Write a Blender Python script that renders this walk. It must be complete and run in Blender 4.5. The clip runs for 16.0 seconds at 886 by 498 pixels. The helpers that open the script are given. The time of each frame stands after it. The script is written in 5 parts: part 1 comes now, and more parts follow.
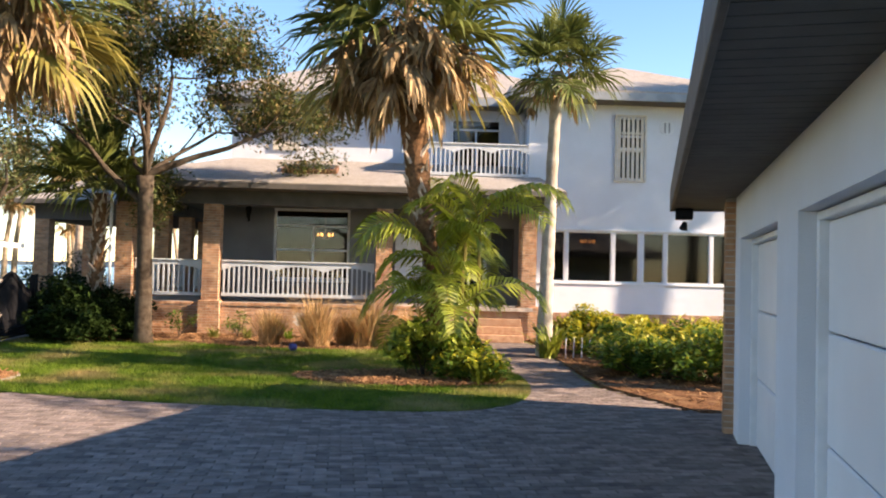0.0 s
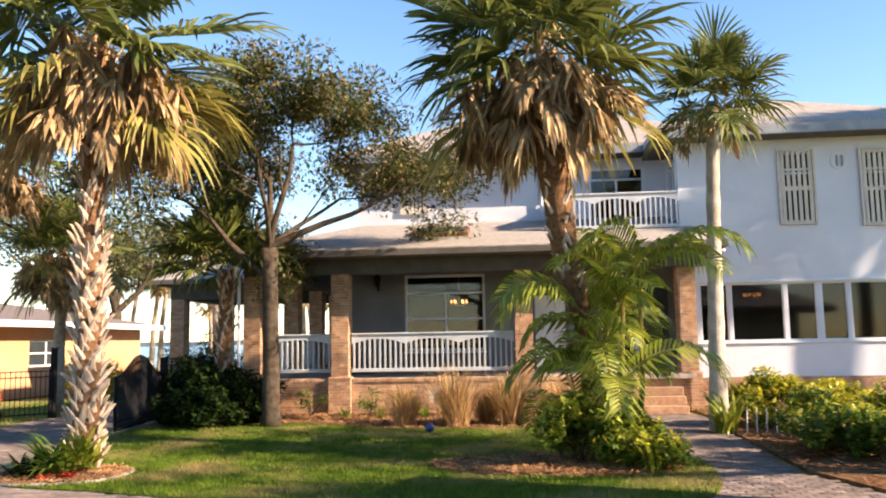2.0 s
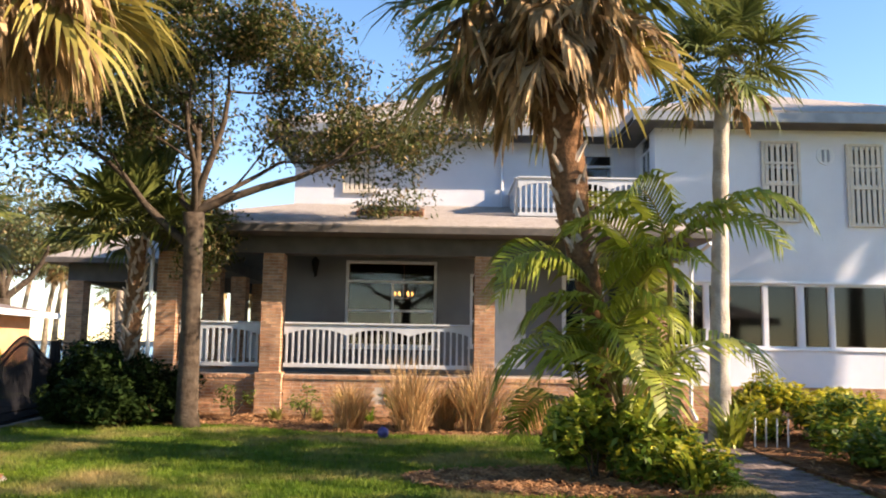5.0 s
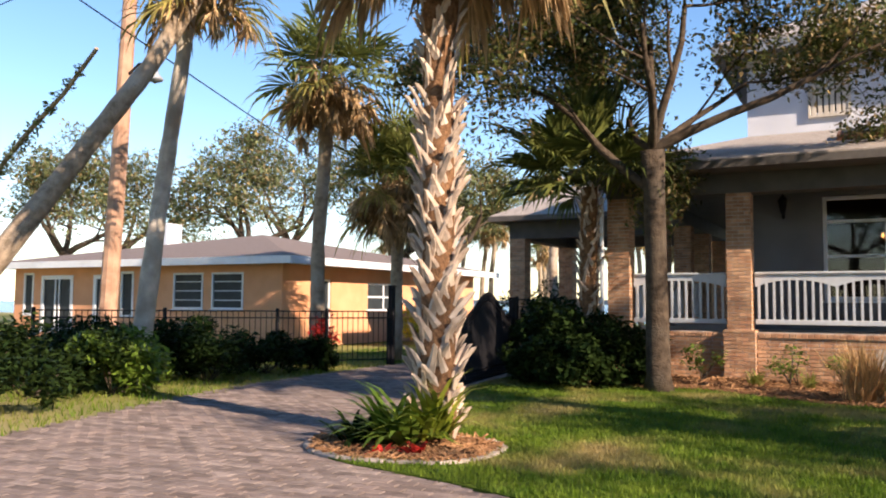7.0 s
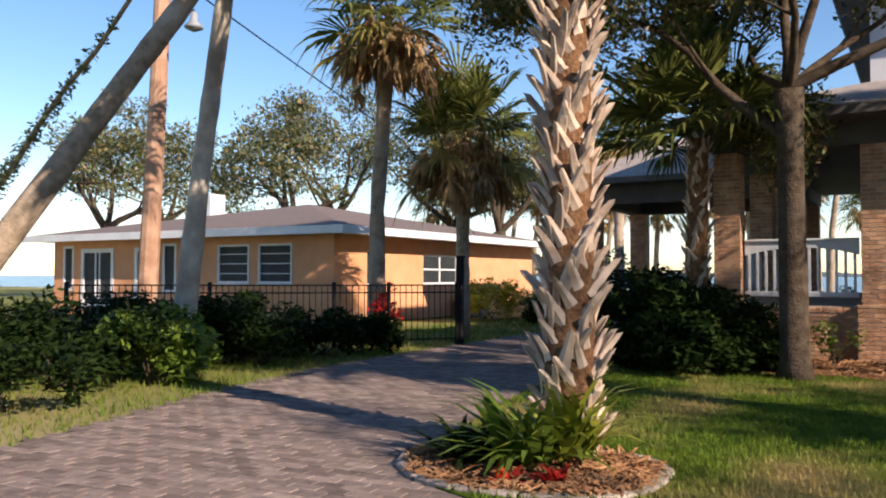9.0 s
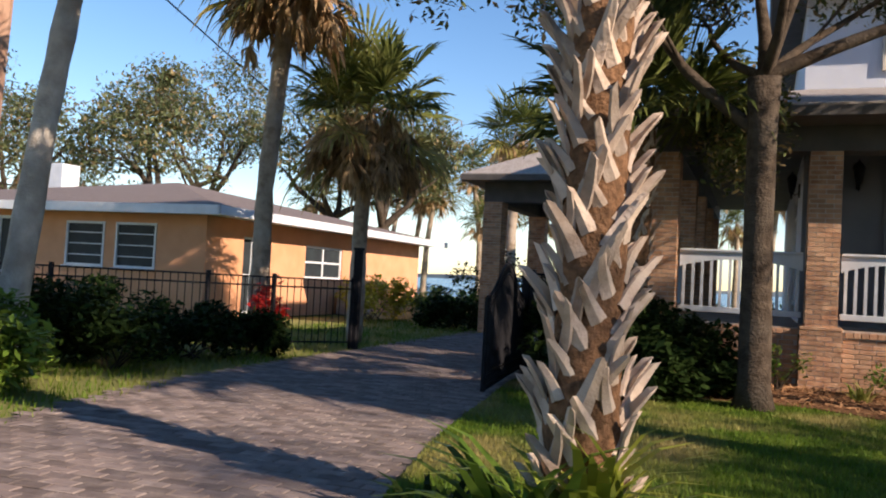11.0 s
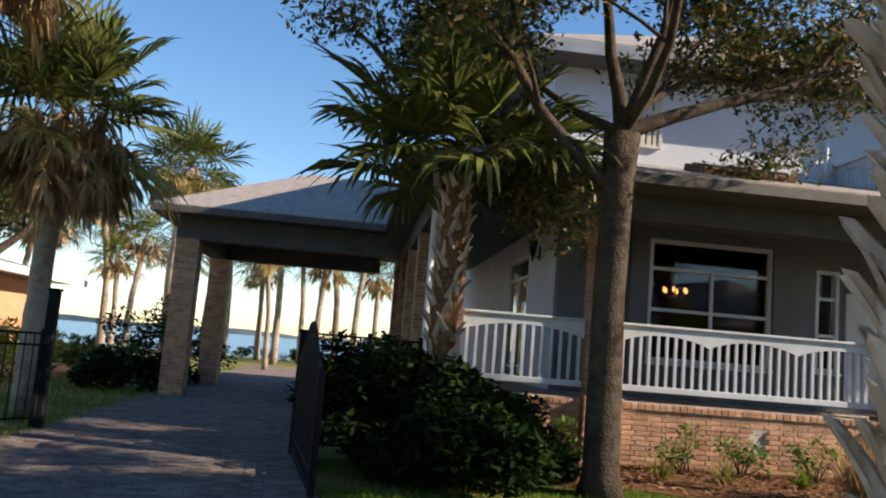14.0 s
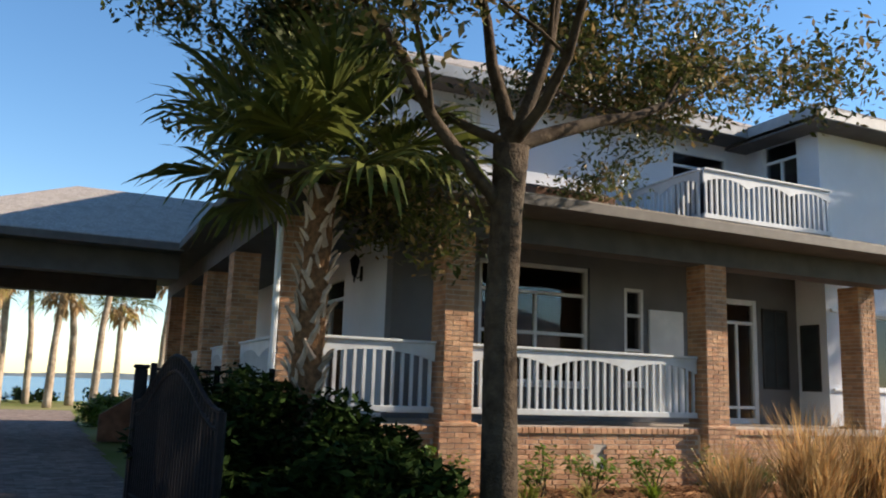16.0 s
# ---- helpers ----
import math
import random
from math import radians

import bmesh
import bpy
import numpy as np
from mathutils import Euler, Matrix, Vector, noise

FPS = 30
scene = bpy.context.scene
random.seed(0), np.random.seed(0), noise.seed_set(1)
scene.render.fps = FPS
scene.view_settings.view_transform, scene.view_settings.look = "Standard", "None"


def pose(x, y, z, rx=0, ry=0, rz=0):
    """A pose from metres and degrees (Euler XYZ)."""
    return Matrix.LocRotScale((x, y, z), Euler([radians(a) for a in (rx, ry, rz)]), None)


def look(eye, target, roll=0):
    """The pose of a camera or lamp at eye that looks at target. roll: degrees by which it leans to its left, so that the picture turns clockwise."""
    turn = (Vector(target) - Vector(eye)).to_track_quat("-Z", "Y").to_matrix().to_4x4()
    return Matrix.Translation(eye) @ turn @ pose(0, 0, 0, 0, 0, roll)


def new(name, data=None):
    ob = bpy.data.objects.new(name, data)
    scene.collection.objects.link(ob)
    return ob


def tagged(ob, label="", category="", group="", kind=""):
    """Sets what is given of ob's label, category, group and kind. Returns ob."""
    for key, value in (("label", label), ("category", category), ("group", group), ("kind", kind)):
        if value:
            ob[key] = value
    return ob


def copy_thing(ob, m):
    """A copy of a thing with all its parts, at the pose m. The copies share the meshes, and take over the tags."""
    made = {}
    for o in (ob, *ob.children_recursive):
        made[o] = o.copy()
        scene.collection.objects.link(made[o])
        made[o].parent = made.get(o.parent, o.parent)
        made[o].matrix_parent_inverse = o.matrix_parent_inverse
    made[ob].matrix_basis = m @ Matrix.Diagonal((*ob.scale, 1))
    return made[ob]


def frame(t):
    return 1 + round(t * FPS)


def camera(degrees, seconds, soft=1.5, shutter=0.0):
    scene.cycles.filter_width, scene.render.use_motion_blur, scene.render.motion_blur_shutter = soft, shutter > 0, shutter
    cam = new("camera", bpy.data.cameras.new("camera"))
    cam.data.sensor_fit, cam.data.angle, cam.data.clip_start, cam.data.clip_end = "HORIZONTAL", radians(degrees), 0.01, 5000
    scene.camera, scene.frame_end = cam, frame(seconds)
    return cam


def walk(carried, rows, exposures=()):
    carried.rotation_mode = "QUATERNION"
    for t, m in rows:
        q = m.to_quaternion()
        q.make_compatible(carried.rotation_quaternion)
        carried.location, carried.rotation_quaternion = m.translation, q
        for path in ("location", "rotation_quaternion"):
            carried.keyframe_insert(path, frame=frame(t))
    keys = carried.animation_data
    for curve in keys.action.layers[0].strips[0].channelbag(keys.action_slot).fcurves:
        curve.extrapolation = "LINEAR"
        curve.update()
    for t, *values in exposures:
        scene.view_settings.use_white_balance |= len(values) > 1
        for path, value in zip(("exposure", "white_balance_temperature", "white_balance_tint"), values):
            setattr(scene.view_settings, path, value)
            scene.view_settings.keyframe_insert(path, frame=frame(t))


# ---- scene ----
cam = camera(57.0, 16.0, soft=2.0)
PATH = [
    (0, (-1.199, -0.948, 1.703), (-1.089, 1.048, 1.765), 1.4),
    (0.5, (-1.094, -0.463, 1.759), (-1.05, 1.534, 1.86), 1.5),
    (1, (-1.064, 0.036, 1.769), (-1.116, 2.034, 1.848), 0.3),
    (1.5, (-1.207, 0.46, 1.779), (-1.286, 2.457, 1.856), -0.8),
    (2, (-1.383, 0.841, 1.727), (-1.593, 2.817, 1.95), -1.0),
    (2.5, (-1.502, 1.284, 1.766), (-1.627, 3.277, 1.883), -0.3),
    (3, (-1.514, 1.742, 1.729), (-1.326, 3.726, 1.89), 0.5),
    (3.2, (-1.55, 1.89, 1.736), (-1.272, 3.865, 1.882), 1.0),
    (5.3, (-2.652, 3.605, 1.373), (-2.813, 5.582, 1.625), 1.1),
    (5.5, (-2.77, 3.815, 1.39), (-3.068, 5.781, 1.608), 1.2),
    (6, (-3.038, 4.182, 1.373), (-3.57, 6.093, 1.628), 1.0),
    (6.5, (-3.451, 4.536, 1.36), (-4.193, 6.391, 1.464), 1.0),
    (7, (-3.854, 4.855, 1.343), (-4.787, 6.619, 1.475), 0.4),
    (7.5, (-4.245, 5.092, 1.31), (-5.274, 6.804, 1.411), -0.8),
    (8, (-4.598, 5.437, 1.296), (-5.599, 7.169, 1.336), 0.3),
    (8.5, (-4.974, 5.911, 1.33), (-5.97, 7.644, 1.415), -0.1),
    (9, (-5.378, 6.271, 1.334), (-6.396, 7.991, 1.399), 0.1),
    (9.2, (-5.521, 6.417, 1.338), (-6.487, 8.167, 1.401), 1.2),
    (11.3, (-7.096, 8.002, 1.282), (-7.754, 9.889, 1.357), 2.4),
    (11.5, (-7.306, 8.162, 1.279), (-7.861, 10.081, 1.359), 0.9),
    (12, (-7.788, 8.479, 1.298), (-8.184, 10.438, 1.367), 2.0),
    (12.5, (-8.268, 8.792, 1.341), (-8.543, 10.763, 1.539), 2.3),
    (13, (-8.727, 9.014, 1.334), (-8.791, 11.003, 1.532), 1.7),
    (13.5, (-9.115, 9.26, 1.318), (-9.056, 11.242, 1.578), 2.0),
    (14, (-9.484, 9.459, 1.344), (-9.281, 11.433, 1.59), 4.7),
    (14.5, (-9.859, 9.645, 1.36), (-9.482, 11.578, 1.706), 3.1),
    (15, (-10.159, 9.966, 1.321), (-9.704, 11.888, 1.636), 1.9),
    (15.5, (-10.476, 10.265, 1.325), (-9.939, 12.162, 1.663), 3.9),
    (16, (-10.76, 10.603, 1.311), (-9.942, 12.396, 1.65), 1.9),
]
walk(cam, [(t, look(eye, target, roll)) for t, eye, target, roll in PATH],
     [(0, 1.6, 7800, 19), (3.2, 1.6, 7800, 19), (6, 1.45, 7500, 20), (7.5, 1.05, 7200, 20), (9.2, 0.78, 7000, 20), (12.5, 0.78, 6900, 17), (16, 0.98, 6900, 12)])


# ---- world and light ----
EL, AZ = 27.5, 106.5          # sun height; compass turn from +y towards +x
world = bpy.data.worlds.new("sky_world")
scene.world = world
world.use_nodes = True
wn = world.node_tree.nodes
wn.clear()
sky = wn.new("ShaderNodeTexSky")
sky.sky_type, sky.sun_disc = "NISHITA", False
sky.sun_elevation, sky.sun_rotation = radians(EL), radians(AZ)
sky.air_density, sky.dust_density, sky.ozone_density = 1.0, 0.0, 2.5
wbg, wout = wn.new("ShaderNodeBackground"), wn.new("ShaderNodeOutputWorld")
wbg.inputs[1].default_value = 0.115
rich = wn.new("ShaderNodeHueSaturation")
rich.inputs["Saturation"].default_value = 1.2
world.node_tree.links.new(sky.outputs[0], rich.inputs["Color"])
world.node_tree.links.new(rich.outputs[0], wbg.inputs[0])
world.node_tree.links.new(wbg.outputs[0], wout.inputs[0])
sun_data = bpy.data.lights.new("sun", "SUN")
sun_data.energy, sun_data.angle, sun_data.color = 5.0, radians(0.55), (1.0, 0.87, 0.71)
sun = new("sun", sun_data)
to_sun = Vector((math.cos(radians(EL)) * math.sin(radians(AZ)), math.cos(radians(EL)) * math.cos(radians(AZ)), math.sin(radians(EL))))
sun.matrix_world = look(to_sun * 60, (0, 0, 0))

# ---- materials ----


def surf(name, c1, c2, scale=4.0, rough=0.7, bump=0.15, bscale=40.0, metal=0.0, rand=0.0, stain=None, trans=0.0, island=False, spec=0.5):
    """A grained surface: two noises mix two colours, a finer one gives relief; stain is a third, blotchy colour."""
    m = bpy.data.materials.new(name)
    m.use_nodes = True
    nt = m.node_tree
    nd, ln = nt.nodes, nt.links
    bsdf = nd["Principled BSDF"]
    geo = nd.new("ShaderNodeNewGeometry")
    n1 = nd.new("ShaderNodeTexNoise")
    n1.inputs["Scale"].default_value, n1.inputs["Detail"].default_value = scale, 6
    ln.new(geo.outputs["Position"], n1.inputs["Vector"])
    ramp = nd.new("ShaderNodeValToRGB")
    ramp.color_ramp.elements[0].position, ramp.color_ramp.elements[1].position = 0.33, 0.67
    ramp.color_ramp.elements[0].color, ramp.color_ramp.elements[1].color = (*c1, 1), (*c2, 1)
    ln.new(n1.outputs["Fac"], ramp.inputs["Fac"])
    col = ramp.outputs["Color"]
    if stain:
        n3 = nd.new("ShaderNodeTexNoise")
        n3.inputs["Scale"].default_value, n3.inputs["Detail"].default_value = scale * 0.22, 8
        ln.new(geo.outputs["Position"], n3.inputs["Vector"])
        r3 = nd.new("ShaderNodeValToRGB")
        r3.color_ramp.elements[0].position, r3.color_ramp.elements[1].position = 0.48, 0.72
        ln.new(n3.outputs["Fac"], r3.inputs["Fac"])
        mx = nd.new("ShaderNodeMix")
        mx.data_type = "RGBA"
        mx.inputs[7].default_value = (*stain, 1)
        ln.new(r3.outputs["Color"], mx.inputs[0])
        ln.new(col, mx.inputs[6])
        col = mx.outputs[2]
    if rand:
        hsv = nd.new("ShaderNodeHueSaturation")
        mr = nd.new("ShaderNodeMapRange")
        mr.inputs[3].default_value, mr.inputs[4].default_value = 1 - rand, 1 + rand
        if island:
            ln.new(geo.outputs["Random Per Island"], mr.inputs[0])
        else:
            info = nd.new("ShaderNodeObjectInfo")
            ln.new(info.outputs["Random"], mr.inputs[0])
        ln.new(mr.outputs[0], hsv.inputs["Value"])
        ln.new(col, hsv.inputs["Color"])
        col = hsv.outputs["Color"]
    ln.new(col, bsdf.inputs["Base Color"])
    bsdf.inputs["Roughness"].default_value, bsdf.inputs["Metallic"].default_value = rough, metal
    bsdf.inputs["Specular IOR Level"].default_value = spec
    if bump:
        n2 = nd.new("ShaderNodeTexNoise")
        n2.inputs["Scale"].default_value, n2.inputs["Detail"].default_value = bscale, 4
        ln.new(geo.outputs["Position"], n2.inputs["Vector"])
        bp = nd.new("ShaderNodeBump")
        bp.inputs["Strength"].default_value, bp.inputs["Distance"].default_value = bump, 0.02
        ln.new(n2.outputs["Fac"], bp.inputs["Height"])
        ln.new(bp.outputs[0], bsdf.inputs["Normal"])
    if trans:
        tl = nd.new("ShaderNodeBsdfTranslucent")
        ln.new(col, tl.inputs["Color"])
        mxs = nd.new("ShaderNodeMixShader")
        mxs.inputs[0].default_value = trans
        ln.new(bsdf.outputs[0], mxs.inputs[1])
        ln.new(tl.outputs[0], mxs.inputs[2])
        ln.new(mxs.outputs[0], nd["Material Output"].inputs["Surface"])
    return m


def glow(name, colour, strength):
    m = bpy.data.materials.new(name)
    m.use_nodes = True
    b = m.node_tree.nodes["Principled BSDF"]
    b.inputs["Base Color"].default_value = (*colour, 1)
    b.inputs["Emission Color"].default_value, b.inputs["Emission Strength"].default_value = (*colour, 1), strength
    return m


def glass(name, tint=(0.75, 0.8, 0.8), rough=0.02):
    m = bpy.data.materials.new(name)
    m.use_nodes = True
    b = m.node_tree.nodes["Principled BSDF"]
    b.inputs["Base Color"].default_value = (*tint, 1)
    b.inputs["Transmission Weight"].default_value, b.inputs["Roughness"].default_value, b.inputs["IOR"].default_value = 1.0, rough, 1.45
    return m


M_STUCCO = surf("pale_blue_stucco", (0.60, 0.645, 0.72), (0.66, 0.70, 0.77), 1.6, 0.85, 0.35, 120, stain=(0.56, 0.59, 0.64))
# Porch copy of the pale stucco, with the deep porch shade put into its colour
M_STUCCO_SHADE = surf("shaded_porch_stucco", (0.13, 0.138, 0.155), (0.16, 0.17, 0.188), 1.5, 0.85, 0.3, 120, stain=(0.11, 0.117, 0.13))
M_WHITE = surf("white_paint", (0.62, 0.66, 0.71), (0.70, 0.73, 0.77), 6, 0.5, 0.06, 60, stain=(0.55, 0.58, 0.62))
# Rails: a bluer and darker tone than M_WHITE
M_RAIL = surf("pale_blue_rail", (0.45, 0.495, 0.55), (0.53, 0.575, 0.62), 6, 0.5, 0.06, 60, stain=(0.40, 0.43, 0.47))
M_DOORW = surf("garage_door_paint", (0.70, 0.73, 0.78), (0.76, 0.78, 0.82), 2, 0.45, 0.08, 90, stain=(0.64, 0.67, 0.72))
M_FASCIA = surf("blue_grey_trim", (0.20, 0.23, 0.265), (0.27, 0.30, 0.33), 4, 0.55, 0.1, 60, stain=(0.16, 0.17, 0.18))
M_EAVE = surf("dark_eave_board", (0.075, 0.068, 0.064), (0.12, 0.108, 0.10), 5, 0.6, 0.1, 60, stain=(0.06, 0.055, 0.05))
# Ceilings, beams and soffits: the shade beneath the roofs is put into this grey
M_SOFFIT = surf("shade_dark_soffit", (0.085, 0.083, 0.082), (0.115, 0.112, 0.11), 3, 0.7, 0.1, 50, spec=0.2)
M_BRICK = surf("porch_brick", (0.34, 0.165, 0.09), (0.52, 0.32, 0.195), 6, 0.85, 0.5, 90, rand=0.28, stain=(0.44, 0.27, 0.17))
M_BRICKJ = surf("porch_brick_joined", (0.34, 0.165, 0.09), (0.52, 0.32, 0.195), 6, 0.85, 0.5, 90, rand=0.28, stain=(0.44, 0.27, 0.17), island=True)
M_MORTAR = surf("mortar", (0.42, 0.39, 0.35), (0.52, 0.48, 0.43), 8, 0.9, 0.4, 120)
M_SHINGLE = surf("roof_shingle", (0.25, 0.222, 0.20), (0.40, 0.36, 0.325), 22, 0.92, 0.8, 45, stain=(0.25, 0.225, 0.20))
M_PAVER = surf("concrete_paver", (0.155, 0.122, 0.11), (0.26, 0.21, 0.185), 7, 0.9, 0.5, 80, rand=0.30, stain=(0.21, 0.16, 0.14), island=True, spec=0.15)
M_PAVERO = surf("concrete_paver_single", (0.155, 0.122, 0.11), (0.26, 0.21, 0.185), 7, 0.9, 0.5, 80, rand=0.30, stain=(0.21, 0.16, 0.14), spec=0.15)
M_JOINT = surf("joint_sand", (0.10, 0.09, 0.08), (0.16, 0.14, 0.12), 12, 0.95, 0.5, 90, spec=0.05)
M_LAWN = surf("lawn_soil_grass", (0.042, 0.08, 0.010), (0.09, 0.125, 0.018), 3.2, 0.95, 0.9, 55, stain=(0.27, 0.21, 0.085), spec=0.05)
M_BLADE = surf("grass_blade", (0.06, 0.13, 0.010), (0.155, 0.225, 0.026), 3.2, 0.6, 0, trans=0.35, stain=(0.38, 0.29, 0.12), spec=0.15)
M_GROUND = surf("far_ground", (0.12, 0.15, 0.035), (0.22, 0.21, 0.08), 0.35, 0.95, 0.6, 12, stain=(0.34, 0.29, 0.16), spec=0.05)
M_MULCH = surf("bark_mulch", (0.08, 0.036, 0.02), (0.22, 0.115, 0.06), 14, 0.95, 1.0, 40, stain=(0.27, 0.16, 0.085), spec=0.05)
M_CHIP = surf("mulch_chip", (0.13, 0.06, 0.03), (0.42, 0.235, 0.12), 5, 0.9, 0, rand=0.35, island=True, spec=0.1)
M_IRON = surf("black_iron", (0.006, 0.006, 0.008), (0.012, 0.012, 0.015), 20, 0.65, 0.1, 80, spec=0.15)
M_BARK = surf("oak_bark", (0.035, 0.026, 0.019), (0.095, 0.072, 0.053), 9, 0.95, 1.0, 35, stain=(0.085, 0.07, 0.055), spec=0.1)
M_PTRUNK = surf("palm_trunk", (0.19, 0.145, 0.10), (0.36, 0.285, 0.21), 8, 0.95, 1.0, 30, stain=(0.42, 0.36, 0.29))
M_PTRUNKW = surf("pale_palm_trunk", (0.34, 0.30, 0.25), (0.50, 0.45, 0.38), 6, 0.95, 0.9, 30, stain=(0.26, 0.21, 0.16))
M_BOOT = surf("palm_boot", (0.33, 0.245, 0.18), (0.53, 0.425, 0.335), 9, 0.9, 0.35, 70, rand=0.3, stain=(0.48, 0.40, 0.32))
M_FIBRE = surf("palm_fibre", (0.10, 0.055, 0.03), (0.24, 0.13, 0.07), 18, 0.95, 1.0, 45, spec=0.05)
M_FROND = surf("palm_frond", (0.065, 0.092, 0.024), (0.16, 0.175, 0.045), 2, 0.5, 0, rand=0.4, trans=0.3, island=True, spec=0.25)
M_FRONDY = surf("yellowing_frond", (0.22, 0.20, 0.05), (0.38, 0.31, 0.08), 2, 0.55, 0, rand=0.35, trans=0.35, island=True)
M_DEAD = surf("dead_frond", (0.27, 0.17, 0.085), (0.52, 0.36, 0.19), 3, 0.85, 0, rand=0.4, trans=0.25, island=True)
M_ARECA = surf("areca_frond", (0.15, 0.205, 0.02), (0.32, 0.345, 0.05), 2, 0.4, 0, rand=0.35, trans=0.35, island=True)
M_OAKLEAF = surf("oak_leaf", (0.04, 0.06, 0.018), (0.11, 0.125, 0.035), 3, 0.45, 0, rand=0.5, trans=0.25, island=True, spec=0.2)
M_OAKDRY = surf("dry_oak_leaf", (0.20, 0.14, 0.06), (0.34, 0.25, 0.11), 3, 0.6, 0, rand=0.4, trans=0.3, island=True)
M_LEAF = surf("shrub_leaf", (0.065, 0.125, 0.018), (0.15, 0.23, 0.035), 4, 0.4, 0, rand=0.45, trans=0.3, island=True, spec=0.2)
M_LEAFY = surf("golden_shrub_leaf", (0.36, 0.33, 0.025), (0.56, 0.50, 0.05), 4, 0.45, 0, rand=0.35, trans=0.35, island=True)
# Shrub leaf darkened below its own green: the shade sits in the colour
M_LEAFD = surf("shade_dark_shrub_leaf", (0.010, 0.022, 0.007), (0.024, 0.042, 0.011), 4, 0.45, 0, rand=0.45, trans=0.15, island=True, spec=0.02)
M_FARLEAF = surf("far_leaf", (0.09, 0.12, 0.045), (0.17, 0.185, 0.08), 2, 0.6, 0, rand=0.4, trans=0.3, island=True)
M_DRYGRASS = surf("dry_ornamental_grass", (0.40, 0.235, 0.10), (0.60, 0.40, 0.19), 4, 0.85, 0, rand=0.35, trans=0.3, island=True)
M_ORANGE = surf("orange_stucco", (0.60, 0.29, 0.15), (0.68, 0.34, 0.19), 2, 0.85, 0.3, 90, stain=(0.55, 0.24, 0.11))
M_NROOF = surf("brown_shingle", (0.125, 0.10, 0.09), (0.205, 0.165, 0.15), 18, 0.95, 0.7, 40)
M_GLASS = glass("window_glass", (0.5, 0.53, 0.54))
M_SCREEN = surf("insect_screen", (0.020, 0.020, 0.024), (0.035, 0.034, 0.036), 30, 0.6, 0, 60)
# Indoor dimness is put into this near-black wall and ceiling colour
M_ROOM = surf("darkened_room_wall", (0.03, 0.024, 0.02), (0.045, 0.036, 0.03), 2, 0.9, 0, 40)
M_WATER = surf("bay_water", (0.035, 0.13, 0.24), (0.05, 0.17, 0.30), 0.05, 0.25, 0.5, 0.8)
# Wooded shore in blue-grey: the distance haze is put into the colour
M_SHORE = surf("hazed_far_shore", (0.10, 0.14, 0.17), (0.16, 0.19, 0.21), 0.02, 1.0, 0)
M_RED = surf("red_leaf", (0.45, 0.02, 0.02), (0.65, 0.05, 0.03), 8, 0.5, 0, rand=0.3, trans=0.3, island=True)
M_BULB = glow("warm_bulb", (1.0, 0.45, 0.12), 2.2)
M_WOOD = surf("dark_brown_wood", (0.10, 0.045, 0.025), (0.20, 0.095, 0.055), 5, 0.8, 0.5, 60)
M_POLE = surf("weathered_pole", (0.30, 0.17, 0.11), (0.46, 0.29, 0.20), 4, 0.9, 0.7, 40)
M_BLIND = surf("cream_shutter", (0.52, 0.48, 0.41), (0.62, 0.57, 0.49), 5, 0.6, 0.1, 60)
M_STONE = surf("edging_stone", (0.26, 0.22, 0.19), (0.42, 0.36, 0.31), 6, 0.9, 0.6, 40, rand=0.25)

# ---- mesh helpers ----


